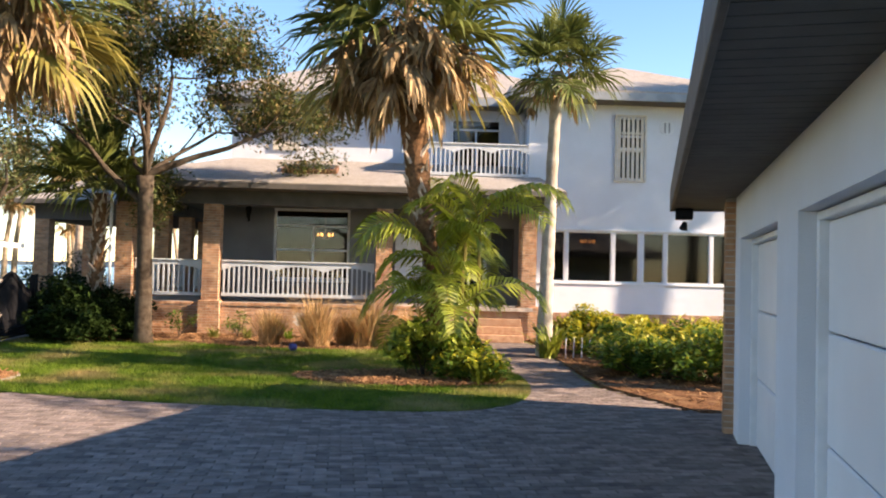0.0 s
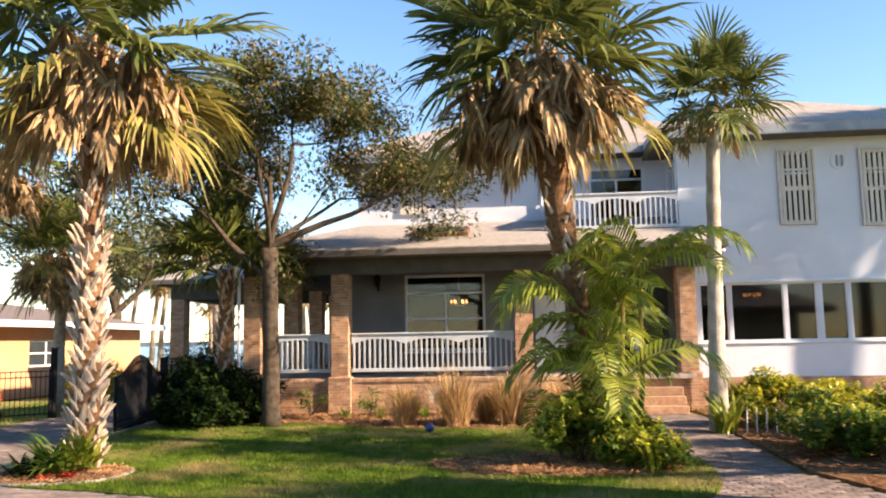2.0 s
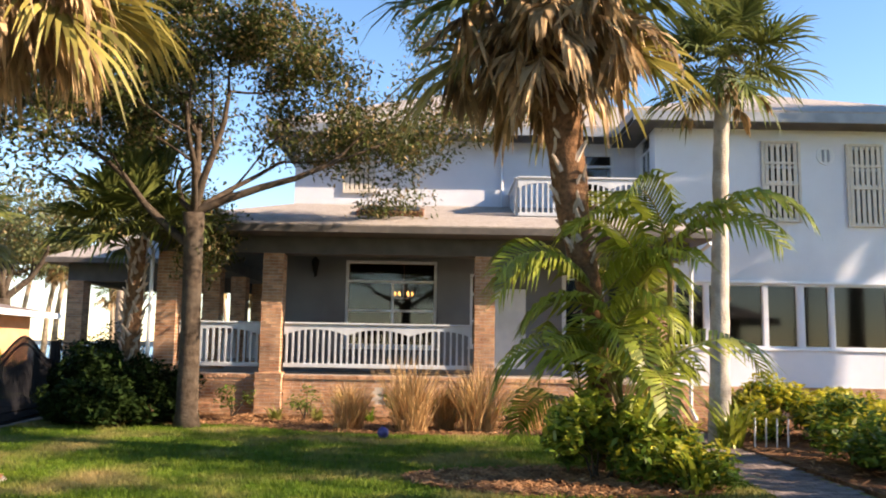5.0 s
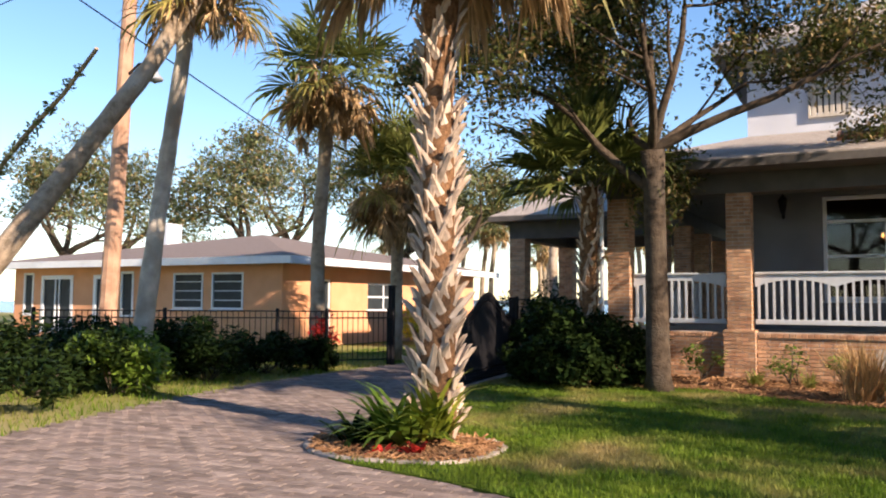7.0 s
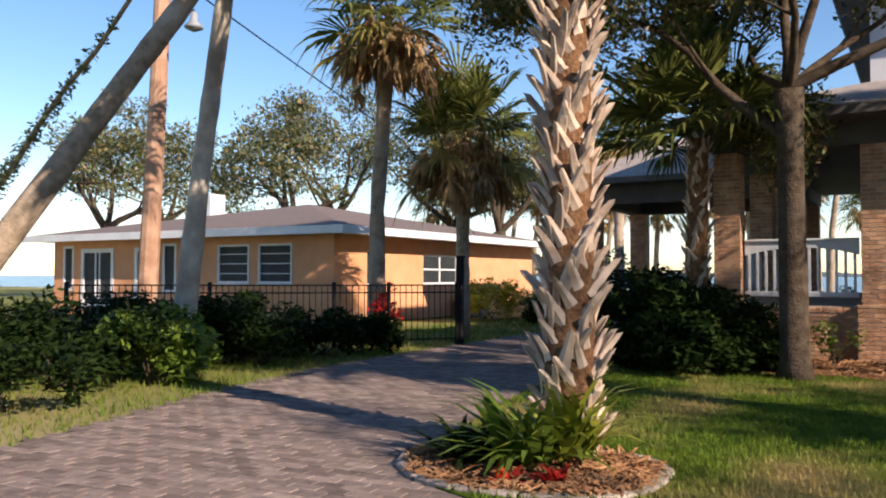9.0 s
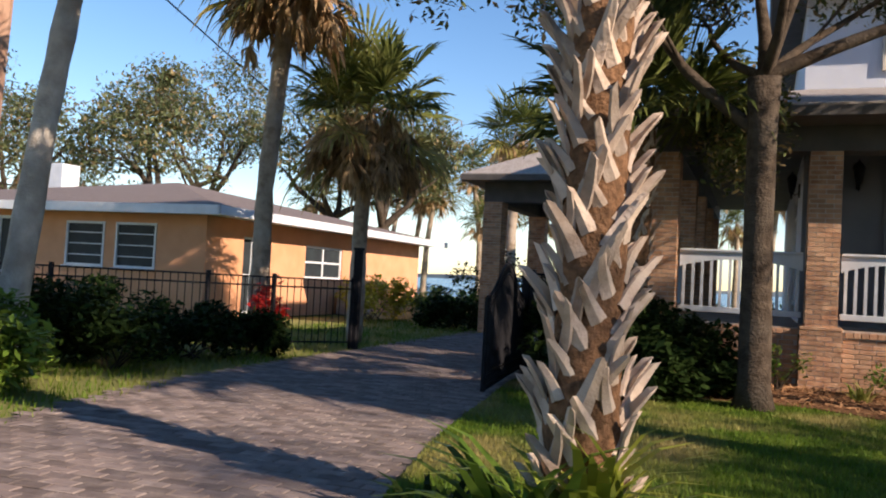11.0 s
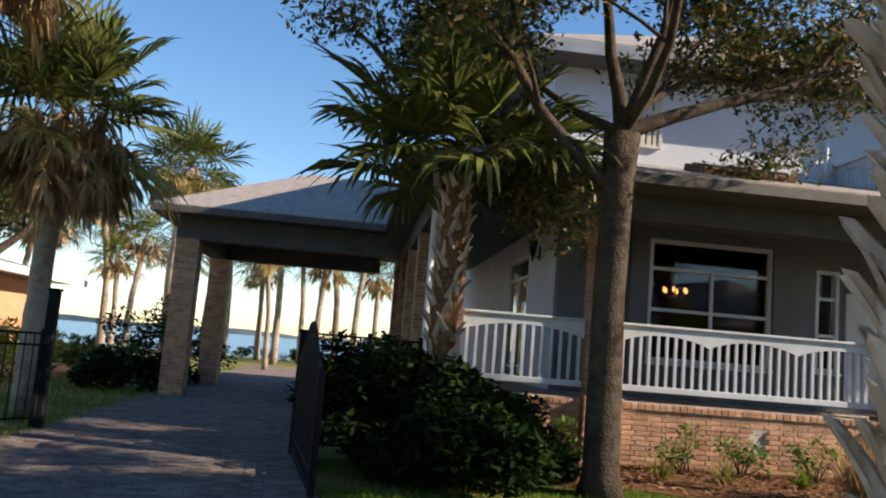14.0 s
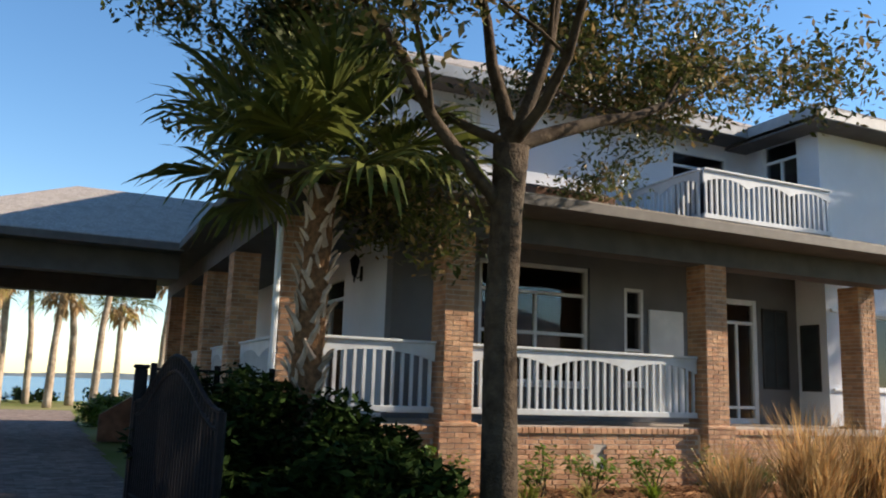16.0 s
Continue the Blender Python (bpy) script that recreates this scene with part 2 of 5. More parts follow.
class MB:
    """Collects vertices and faces for one mesh."""

    def __init__(self):
        self.v, self.f = [], []

    def face(self, *pts):
        n = len(self.v)
        self.v.extend(tuple(p) for p in pts)
        self.f.append(tuple(range(n, n + len(pts))))

    def box(self, x0, x1, y0, y1, z0, z1, m=None):
        n = len(self.v)
        pts = [(x, y, z) for x in (x0, x1) for y in (y0, y1) for z in (z0, z1)]
        self.v += [tuple(m @ Vector(p)) for p in pts] if m else pts
        self.f += [tuple(n + i for i in q) for q in ((0, 1, 3, 2), (4, 6, 7, 5), (0, 4, 5, 1), (2, 3, 7, 6), (0, 2, 6, 4), (1, 5, 7, 3))]
        return self

    def cbox(self, x0, x1, y0, y1, z0, z1, c=0.006, m=None):
        """A box with chamfered edges."""
        lo, hi = (x0, y0, z0), (x1, y1, z1)
        idx = {}
        for s in ((a, b, d) for a in (0, 1) for b in (0, 1) for d in (0, 1)):
            for ax in range(3):
                p = [(hi[k] - (c if k != ax else 0)) if s[k] else (lo[k] + (c if k != ax else 0)) for k in range(3)]
                idx[s, ax] = len(self.v)
                self.v.append(tuple(m @ Vector(p)) if m else tuple(p))
        flip = lambda s, k: tuple(1 - q if n == k else q for n, q in enumerate(s))  # noqa: E731
        for ax in range(3):
            a, b = (ax + 1) % 3, (ax + 2) % 3
            for side in (0, 1):
                s = [0, 0, 0]
                s[ax] = side
                s = tuple(s)
                q = [s, flip(s, a), flip(flip(s, a), b), flip(s, b)]
                q = q if side else q[::-1]
                self.f.append(tuple(idx[k, ax] for k in q))
                for sb in (0, 1):
                    t = [0, 0, 0]
                    t[ax], t[a] = side, sb
                    t = tuple(t)
                    u = flip(t, b)
                    self.f.append((idx[t, ax], idx[u, ax], idx[u, a], idx[t, a]) if side == sb else (idx[t, ax], idx[t, a], idx[u, a], idx[u, ax]))
        for s in ((a, b, d) for a in (0, 1) for b in (0, 1) for d in (0, 1)):
            t = (idx[s, 0], idx[s, 1], idx[s, 2])
            self.f.append(t if sum(s) % 2 else t[::-1])
        return self

    def tube(self, pts, radii, n=8, cap=True):
        base = len(self.v)
        pts = [Vector(p) for p in pts]
        side = None
        for i, p in enumerate(pts):
            d = (pts[min(i + 1, len(pts) - 1)] - pts[max(i - 1, 0)]).normalized()
            if side is None:
                side = d.orthogonal().normalized()
            side = (side - d * side.dot(d)).normalized()
            up = d.cross(side)
            for k in range(n):
                a = 2 * math.pi * k / n
                self.v.append(tuple(p + radii[i] * (math.cos(a) * side + math.sin(a) * up)))
        for i in range(len(pts) - 1):
            for k in range(n):
                a, b = base + i * n + k, base + i * n + (k + 1) % n
                self.f.append((a, b, b + n, a + n))
        if cap:
            self.f.append(tuple(base + k for k in range(n))[::-1])
            self.f.append(tuple(base + (len(pts) - 1) * n + k for k in range(n)))
        return self

    def prism(self, poly, z0, z1):
        n, k = len(self.v), len(poly)
        self.v += [(x, y, z0) for x, y in poly] + [(x, y, z1) for x, y in poly]
        self.f.append(tuple(range(n + k, n + 2 * k)))
        self.f.append(tuple(range(n, n + k))[::-1])
        self.f += [(n + i, n + (i + 1) % k, n + k + (i + 1) % k, n + k + i) for i in range(k)]
        return self

    def slab(self, poly, direction):
        """A polygon in space, thickened along a vector."""
        n, k = len(self.v), len(poly)
        d = Vector(direction)
        self.v += [tuple(p) for p in poly] + [tuple(Vector(p) + d) for p in poly]
        self.f.append(tuple(range(n, n + k))[::-1])
        self.f.append(tuple(range(n + k, n + 2 * k)))
        self.f += [(n + i, n + (i + 1) % k, n + k + (i + 1) % k, n + k + i) for i in range(k)]
        return self

    def lathe(self, profile, at=(0, 0, 0), n=16):
        base = len(self.v)
        for r, z in profile:
            self.v += [(at[0] + r * math.cos(2 * math.pi * k / n), at[1] + r * math.sin(2 * math.pi * k / n), at[2] + z) for k in range(n)]
        for i in range(len(profile) - 1):
            for k in range(n):
                a, b = base + i * n + k, base + i * n + (k + 1) % n
                self.f.append((a, b, b + n, a + n))
        return self

    def weld(self):
        """Joins equal vertices and drops the faces that two pieces share."""
        seen, idx, faces = {}, [], {}
        for v in self.v:
            idx.append(seen.setdefault(tuple(round(q, 5) for q in v), len(seen)))
        for f in self.f:
            g = tuple(idx[i] for i in f)
            faces.setdefault(frozenset(g), []).append(g)
        self.v, self.f = list(seen), [g[0] for g in faces.values() if len(g) == 1]
        return self

    def mesh(self, name, material, smooth=False):
        me = bpy.data.meshes.new(name)
        me.from_pydata(self.v, [], self.f)
        me.materials.append(material)
        if smooth:
            me.polygons.foreach_set("use_smooth", [True] * len(me.polygons))
        me.update()
        return me


def thing(name, label, category, at=(0, 0, 0), group="", kind=""):
    ob = new(name)
    ob.location = at
    ob.empty_display_size = 0.2
    return tagged(ob, label, category, group, kind)


def part(name, mb, material, parent, label="", smooth=False):
    """One mesh object under a thing; the mesh is given in world places, or as a mesh to share."""
    ob = new(name, mb.mesh(name, material, smooth) if isinstance(mb, MB) else mb)
    ob.parent = parent
    if isinstance(mb, MB):
        off = Vector(parent.location) + (Vector(parent.parent.location) if parent.parent else Vector())
        ob.data.transform(Matrix.Translation(-off))
    if label:
        ob["label"] = label
    return ob


def solid(name, mb, material, label, category="", kind="structure", smooth=False, group=""):
    return tagged(new(name, mb.mesh(name, material, smooth)), label, category, group, kind)


def walled(axis, at, thick, u0, u1, z0, z1, holes):
    """A wall across axis with rectangular holes (u0, u1, z0, z1) right through it."""
    mb = MB()
    us = sorted({u0, u1, *[h[0] for h in holes], *[h[1] for h in holes]})
    zs = sorted({z0, z1, *[h[2] for h in holes], *[h[3] for h in holes]})
    for a, b in zip(us, us[1:]):
        for c, d in zip(zs, zs[1:]):
            mu, mz = (a + b) / 2, (c + d) / 2
            if any(h[0] < mu < h[1] and h[2] < mz < h[3] for h in holes):
                continue
            if axis == "y":
                mb.box(a, b, at, at + thick, c, d)
            else:
                mb.box(at, at + thick, a, b, c, d)
    return mb.weld()


def inside(p, poly):
    x, y, r = p[0], p[1], False
    for (xa, ya), (xb, yb) in zip(poly, poly[1:] + poly[:1]):
        if (ya > y) != (yb > y) and x < (xb - xa) * (y - ya) / (yb - ya) + xa:
            r = not r
    return r


def smooth_poly(pts, steps=5):
    """A closed outline through corner points, rounded."""
    out = []
    n = len(pts)
    for i in range(n):
        p0, p1, p2, p3 = (Vector(pts[(i + k) % n]) for k in (-1, 0, 1, 2))
        for s in range(steps):
            t = s / steps
            out.append(tuple(0.5 * ((2 * p1) + (p2 - p0) * t + (2 * p0 - 5 * p1 + 4 * p2 - p3) * t * t + (3 * p1 - p0 - 3 * p2 + p3) * t ** 3)))
    return out

# ---- ground ----
LAWN = smooth_poly([(0.25, 18.1), (0.62, 15.2), (0.93, 12.3), (0.55, 10.2), (-0.5, 9.25), (-2.5, 9.3), (-4.8, 9.75), (-6.7, 10.35), (-8.3, 10.9), (-9.0, 13.0), (-9.5, 16.0), (-9.7, 19.0), (-7.5, 18.7), (-3.0, 18.2)])
DRIVE_L = [(-10.0, 3.0), (-11.0, 8.4), (-11.6, 10.2), (-12.3, 12.4), (-12.9, 15.0), (-13.2, 20.0), (-13.6, 30.0), (-13.8, 47.0)]
DRIVE_R = [(-10.3, 47.0), (-10.2, 35.0), (-9.9, 22.0), (-9.6, 17.0)]

gm = MB()
gm.box(-400, 400, -200, 62, -1.2, -0.03)
solid("ground", gm, M_GROUND, "sandy grass ground that slopes to the bay shore", "ground")
wm = MB()
wm.face((-3000, 58, -0.9), (3000, 58, -0.9), (3000, 4000, -0.9), (-3000, 4000, -0.9))
solid("water", wm, M_WATER, "blue bay water behind the palms", "water")
sm = MB()
rs = random.Random(3)
top = [(x, 2600 + 40 * math.sin(x * 0.004), 12 + 9 * noise.noise(Vector((x * 0.004, 0, 0))) + rs.uniform(0, 3)) for x in range(-3000, 3001, 40)]
for a, b in zip(top, top[1:]):
    sm.face((a[0], a[1], -1), (b[0], b[1], -1), b, a)
    sm.face(a, b, (b[0], b[1] + 200, b[2] * 0.6), (a[0], a[1] + 200, a[2] * 0.6))
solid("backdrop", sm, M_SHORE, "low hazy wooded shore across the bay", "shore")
lm = MB()
lm.prism(LAWN, -0.1, 0.012)
lawn = solid("lawn", lm, M_LAWN, "sunlit green lawn with dry patches", "lawn")

# ---- the house: walls ----
RY = 20.6                     # rail line of the porch
FY = 22.4                     # front wall under the porch
UY = 23.6                     # upper front wall
WY = 21.7                     # front of the wing
WX = 2.4                      # side of the wing
LX = -6.23                    # side wall under the porch
DECK = 0.86
EAVE = 3.81
BACK = 34.0

PIC = (-4.72, -2.58, 1.45, 3.47)
SMALL = (-1.80, -1.38, 1.5, 3.2)
DOOR = (0.35, 1.35, DECK, 3.2)
solid("wall_front", walled("y", FY, 0.25, LX, WX, 0, 4.6, [PIC, SMALL, DOOR]), M_STUCCO_SHADE, "stucco wall under the porch, its shade put into the grey", "wall")
SIDE_DOOR = (24.75, 26.7, DECK, 3.35)
solid("wall_side", walled("x", LX, 0.25, FY + 0.25, BACK, 0, 4.6, [SIDE_DOOR]), M_STUCCO, "pale stucco side wall of the porch", "wall")
WL = (-4.95, -4.25, 5.35, 6.45)
BALWIN = (0.3, 1.85, 4.75, 6.45)
solid("wall_upper", walled("y", UY, 0.25, LX, WX, 4.0, 6.9, [WL, BALWIN]), M_STUCCO, "pale blue upper wall in sun", "wall")
solid("wall_upper_side", walled("x", LX, 0.25, UY + 0.25, BACK, 4.6, 6.9, []), M_STUCCO, "pale blue upper side wall", "wall")
BALDOOR = (22.15, 23.15, 4.5, 6.7)
solid("wall_wing_side", walled("x", WX, 0.25, WY + 0.25, UY + 6, 0, 6.9, [BALDOOR]), M_STUCCO, "shaded side wall of the wing with the balcony door", "wall")
SCR = [(2.80, 3.47), (3.55, 4.80), (4.88, 5.58), (5.70, 6.30), (6.38, 7.62), (7.70, 8.35)]
W1, W2 = (4.89, 5.67, 4.48, 6.28), (6.84, 7.59, 4.40, 6.24)
solid("wall_wing", walled("y", WY, 0.25, WX, 9.3, 0.72, 6.9, [(a, b, 1.59, 3.0) for a, b in SCR] + [W1, W2]), M_STUCCO, "pale blue wing wall streaked by palm shadows", "wall")
solid("wall_wing_end", walled("x", 9.05, 0.25, WY + 0.25, BACK, 0, 6.9, []), M_STUCCO, "white end wall of the wing", "wall")
solid("wall_back", walled("y", BACK, 0.25, LX, 9.3, 0, 6.9, []), M_STUCCO, "plain rear wall of the house", "wall")
fm = MB()
fm.box(LX + 0.25, 9.05, WY + 0.25, BACK, 4.05, 4.2)
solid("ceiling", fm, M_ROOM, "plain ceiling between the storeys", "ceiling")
fm = MB()
fm.box(LX + 0.25, WX, FY + 0.25, BACK, 0.7, DECK)
fm.box(WX + 0.25, 9.05, WY + 0.25, BACK, 0.7, DECK)
solid("floor", fm, M_WOOD, "dark wooden floor indoors", "floor")
fm = MB()
fm.box(LX + 0.25, 9.05, 27.0, 27.15, DECK, 6.85)
solid("wall_inner", fm, M_ROOM, "inner wall behind the windows, indoor dimness in its colour", "wall")

# porch deck
dm = MB()
dm.box(-8.45, WX, RY - 0.12, FY, DECK - 0.1, DECK)
dm.box(-8.45, LX, FY, 33.0, DECK - 0.1, DECK)
solid("porch_floor", dm, M_STONE, "worn concrete porch floor", "floor")

# ---- roofs ----


def roof(name, label, planes, thick=0.10):
    mb = MB()
    for pl in planes:
        mb.slab(pl, (0, 0, thick))
    return solid(name, mb, M_SHINGLE, label, "roof")


EX, EY = -8.95, 19.66         # outer corner of the porch eave
roof("porch_roof", "weathered grey shingle porch roof", [
    [(EX, EY, EAVE), (3.05, EY, EAVE), (2.38, UY, 4.92), (LX, UY, 4.92)],
    [(EX, EY, EAVE), (LX, UY, 4.92), (LX, 33.0, 4.92), (EX, 33.0, EAVE)],
    [(3.05, EY, EAVE), (3.05, WY, EAVE), (2.4, WY, 4.2), (2.38, UY, 4.92)]])
fz = MB()
fz.cbox(EX - 0.02, 3.07, EY - 0.035, EY, EAVE - 0.075, EAVE + 0.07)
fz.cbox(EX - 0.035, EX - 0.002, EY, 33.0, EAVE - 0.075, EAVE + 0.07)
fz.cbox(3.052, 3.085, EY, WY - 0.01, EAVE - 0.075, EAVE + 0.07)
solid("trim", fz, M_EAVE, "dark thin fascia along the porch eave", "fascia")
sf = MB()
sf.box(EX, 3.05, EY, FY, EAVE - 0.07, EAVE - 0.03)
sf.box(EX, LX, FY, 33.0, EAVE - 0.07, EAVE - 0.03)
solid("porch_ceiling", sf, M_SOFFIT, "grey boarded porch ceiling, darkened for porch shade", "ceiling")
bm_ = MB()
bm_.box(-8.45, 2.75, RY - 0.22, RY + 0.22, 3.38, EAVE - 0.071)
bm_.box(-8.45, -8.02, RY + 0.22, 32.8, 3.38, EAVE - 0.071)
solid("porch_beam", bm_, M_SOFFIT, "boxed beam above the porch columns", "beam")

UE = 6.87                     # upper eave


def hip(x0, x1, y0, y1, z, rise):
    w = min(x1 - x0, y1 - y0) / 2
    if x1 - x0 >= y1 - y0:
        a, b = (x0 + w, (y0 + y1) / 2, z + rise), (x1 - w, (y0 + y1) / 2, z + rise)
        return [[(x0, y0, z), (x1, y0, z), b, a], [(x1, y1, z), (x0, y1, z), a, b], [(x0, y1, z), (x0, y0, z), a], [(x1, y0, z), (x1, y1, z), b]]
    a, b = ((x0 + x1) / 2, y0 + w, z + rise), ((x0 + x1) / 2, y1 - w, z + rise)
    return [[(x0, y0, z), (x1, y0, z), a], [(x1, y1, z), (x0, y1, z), b], [(x0, y1, z), (x0, y0, z), a, b], [(x1, y0, z), (x1, y1, z), b, a]]


roof("main_roof", "tan-grey shingle hip roof of the upper storey", hip(LX - 0.6, 5.0, UY - 0.65, BACK + 0.6, UE, 2.9))
roof("wing_roof", "tan-grey shingle hip roof of the wing", hip(WX - 0.6, 9.9, WY - 0.6, 31.0, UE - 0.08, 1.7))
fz = MB()
for x0, x1, y0, y1 in ((LX - 0.63, WX - 0.6, UY - 0.69, UY - 0.65), (LX - 0.64, LX - 0.6, UY - 0.65, 34.6), (WX - 0.64, 9.94, WY - 0.64, WY - 0.60), (WX - 0.64, WX - 0.60, WY - 0.60, UY - 0.7), (9.90, 9.94, WY - 0.6, 31)):
    low = 0.09 if x1 > WX - 0.6 else 0.0
    fz.cbox(x0, x1, y0, y1, UE - 0.17 - low, UE + 0.05 - low)
solid("trim.001", fz, M_FASCIA, "grey fascia and gutter along the upper eave", "fascia")
sf = MB()
sf.box(LX - 0.6, WX - 0.6, UY - 0.65, UY, UE - 0.18, UE - 0.14)
sf.box(LX - 0.6, LX, UY, 34.5, UE - 0.18, UE - 0.14)
sf.box(WX - 0.6, 9.9, WY - 0.6, WY, UE - 0.27, UE - 0.23)
sf.box(WX - 0.6, WX, WY, UY, UE - 0.27, UE - 0.23)
sf.box(9.3, 9.9, WY, 31, UE - 0.27, UE - 0.23)
solid("soffit", sf, M_SOFFIT, "grey upper soffit boards, darkened for eave shade", "soffit")

# carport
CX0, CX1, CY0, CY1, CE = -13.75, -8.9, 26.45, 31.9, 3.78
roof("carport_roof", "grey shingle hip roof of the carport", [
    [(CX0, CY0, CE), (CX1, CY0, CE), (CX1, 29.15, 5.2), (-10.85, 29.15, 5.2)],
    [(CX1, CY1, CE), (CX0, CY1, CE), (-10.85, 29.15, 5.2), (CX1, 29.15, 5.2)],
    [(CX0, CY1, CE), (CX0, CY0, CE), (-10.85, 29.15, 5.2)],
    [(CX1, CY0, CE), (LX, CY0 + 0.9, 4.75), (LX, 29.15, 5.2), (CX1, 29.15, 5.2)]])
fz = MB()
fz.cbox(CX0 - 0.03, CX1, CY0 - 0.04, CY0, CE - 0.07, CE + 0.075)
fz.cbox(CX0 - 0.04, CX0, CY0, CY1, CE - 0.07, CE + 0.075)
fz.cbox(CX0 - 0.03, CX1, CY1, CY1 + 0.04, CE - 0.07, CE + 0.075)
solid("trim.002", fz, M_EAVE, "dark thin fascia along the carport eave", "fascia")
sf = MB()
sf.box(CX0, CX1, CY0, CY1, CE - 0.06, CE - 0.02)
sf.box(CX0 + 0.45, CX1, CY0 + 0.45, CY0 + 0.85, CE - 0.55, CE - 0.061)
sf.box(CX0 + 0.45, CX1, CY1 - 0.85, CY1 - 0.45, CE - 0.55, CE - 0.061)
sf.box(CX0 + 0.45, CX0 + 0.85, CY0 + 0.85, CY1 - 0.85, CE - 0.55, CE - 0.061)
solid("carport_ceiling", sf, M_SOFFIT, "boxed beams and ceiling of the carport", "ceiling")

# ---- garage, turned to the house ----
GM = Matrix.Translation((2.58, 8.0, 0)) @ Matrix.Rotation(radians(-17.7), 4, "Z")
DOORS = [(-3.2, -0.55), (-7.2, -4.1), (-11.2, -8.1)]


def turned(ob):
    ob.matrix_world = GM
    return ob


turned(solid("garage_wall", walled("x", 0, 0.3, -16, 0, 0, 2.75, [(a, b, 0, 2.16) for a, b in DOORS]), M_STUCCO, "pale blue stucco garage wall", "wall"))
turned(solid("garage_wall_end", walled("y", -0.3, 0.3, 0.3, 8.0, 0, 2.75, []), M_STUCCO, "pale blue garage end wall", "wall"))
turned(solid("garage_wall_back", walled("x", 7.7, 0.3, -16, -0.3, 0, 2.75, []), M_STUCCO, "plain rear garage wall", "wall"))
turned(roof("garage_roof", "dark shingle garage roof", hip(-0.65, 8.65, -17, 1.65, 2.8, 2.2)))
fz = MB()
fz.cbox(-0.69, -0.65, -17, 1.69, 2.62, 2.92)
fz.cbox(-0.65, 8.65, 1.65, 1.69, 2.62, 2.92)
# The dark eave colour stands in for shade on the garage fascia
turned(solid("garage_fascia", fz, M_EAVE, "weathered garage fascia and gutter, darkened for its shade", "fascia"))
sf = MB()
y = -17.0
while y < 1.5:
    sf.box(-0.65, 0, y, y + 0.138, 2.64, 2.67)
    y += 0.15
sf.box(-0.65, 0, -17, 1.6, 2.671, 2.69)
sf.box(0, 8.6, 0.01, 1.6, 2.64, 2.67)
turned(solid("garage_soffit", sf, M_SOFFIT, "slatted grey garage soffit, darkened for eave shade", "soffit"))


def garage_door(y0, y1):
    d = thing("garage_door", "closed white sectional garage door in a deep frame", "garage door", (0, 0, 0), "garage doors")
    h = 2.1 / 3
    for k in range(3):
        mb = MB()
        mb.cbox(0.17, 0.22, y0 + 0.06, y1 - 0.06, k * h + 0.006, (k + 1) * h - 0.006, 0.012)
        part("panel", mb, M_DOORW, d)
    mb = MB()
    mb.cbox(0.11, 0.28, y0, y0 + 0.055, 0, 2.15)
    mb.cbox(0.11, 0.28, y1 - 0.055, y1, 0, 2.15)
    mb.cbox(0.11, 0.28, y0 + 0.055, y1 - 0.055, 2.1, 2.15)
    part("frame", mb, M_WHITE, d)
    d.matrix_world = GM


for a, b in DOORS:
    garage_door(a, b)

# ---- columns ----


def bricks(mb, x0, x1, y0, y1, z0, z1, sides="xXyY", course=0.0677, length=0.213, proud=0.008):
    """Rows of bricks round a block, in running bond, with open joints."""
    r = random.Random(int(x0 * 100) + int(z0 * 77))
    n = max(1, round((z1 - z0) / course))
    ch = (z1 - z0) / n
    for i in range(n):
        za, zb = z0 + i * ch + 0.005, z0 + (i + 1) * ch - 0.005
        for s in sides:
            lo, hi = (x0, x1) if s in "yY" else (y0, y1)
            u = lo - (length / 2 if i % 2 else 0)
            while u < hi - 0.01:
                a, b = max(u + 0.005, lo - proud), min(u + length - 0.005, hi + proud)
                u += length
                if b - a < 0.02:
                    continue
                p = proud + r.uniform(-0.002, 0.003)
                if s == "y":
                    mb.box(a, b, y0 - p, y0 + 0.02, za, zb)
                elif s == "Y":
                    mb.box(a, b, y1 - 0.02, y1 + p, za, zb)
                elif s == "x":
                    mb.box(x0 - p, x0 + 0.02, a, b, za, zb)
                else:
                    mb.box(x1 - 0.02, x1 + p, a, b, za, zb)


def brick_column(x, y, z1, w=0.41, plinth=True, z0=0.0, label="brick porch column with a wider plinth"):
    c = thing("brick_column", label, "column", (x, y, 0), "porch columns")
    h = w / 2
    mb = MB()
    mb.box(x - h, x + h, y - h, y + h, z0, z1)
    part("core", mb, M_MORTAR, c)
    mb = MB()
    bricks(mb, x - h, x + h, y - h, y + h, DECK if plinth else z0, z1)
    part("bricks", mb, M_BRICKJ, c)["kind"] = "stuff"
    if plinth:
        p = h + 0.06
        mb = MB()
        mb.box(x - p, x + p, y - p, y + p, 0, DECK - 0.02)
        part("plinth", mb, M_MORTAR, c)
        mb = MB()
        bricks(mb, x - p, x + p, y - p, y + p, 0, DECK - 0.02)
        part("plinth_bricks", mb, M_BRICKJ, c)["kind"] = "stuff"
        mb = MB()
        mb.cbox(x - p - 0.015, x + p + 0.015, y - p - 0.015, y + p + 0.015, DECK - 0.019, DECK + 0.035, 0.01)
        part("cap", mb, M_BRICK, c)


for x, y in ((-8.23, RY), (-6.02, RY), (-1.56, RY), (2.3, 20.95)):
    brick_column(x, y, 3.38)
for y in (23.9, 26.6, 29.2, 32.2):
    brick_column(-8.23, y, 3.38)
for x, y in ((-13.05, 27.1), (-13.05, 31.3)):
    brick_column(x, y, CE - 0.55, 0.46, False, label="brick carport column")

# ---- railings ----


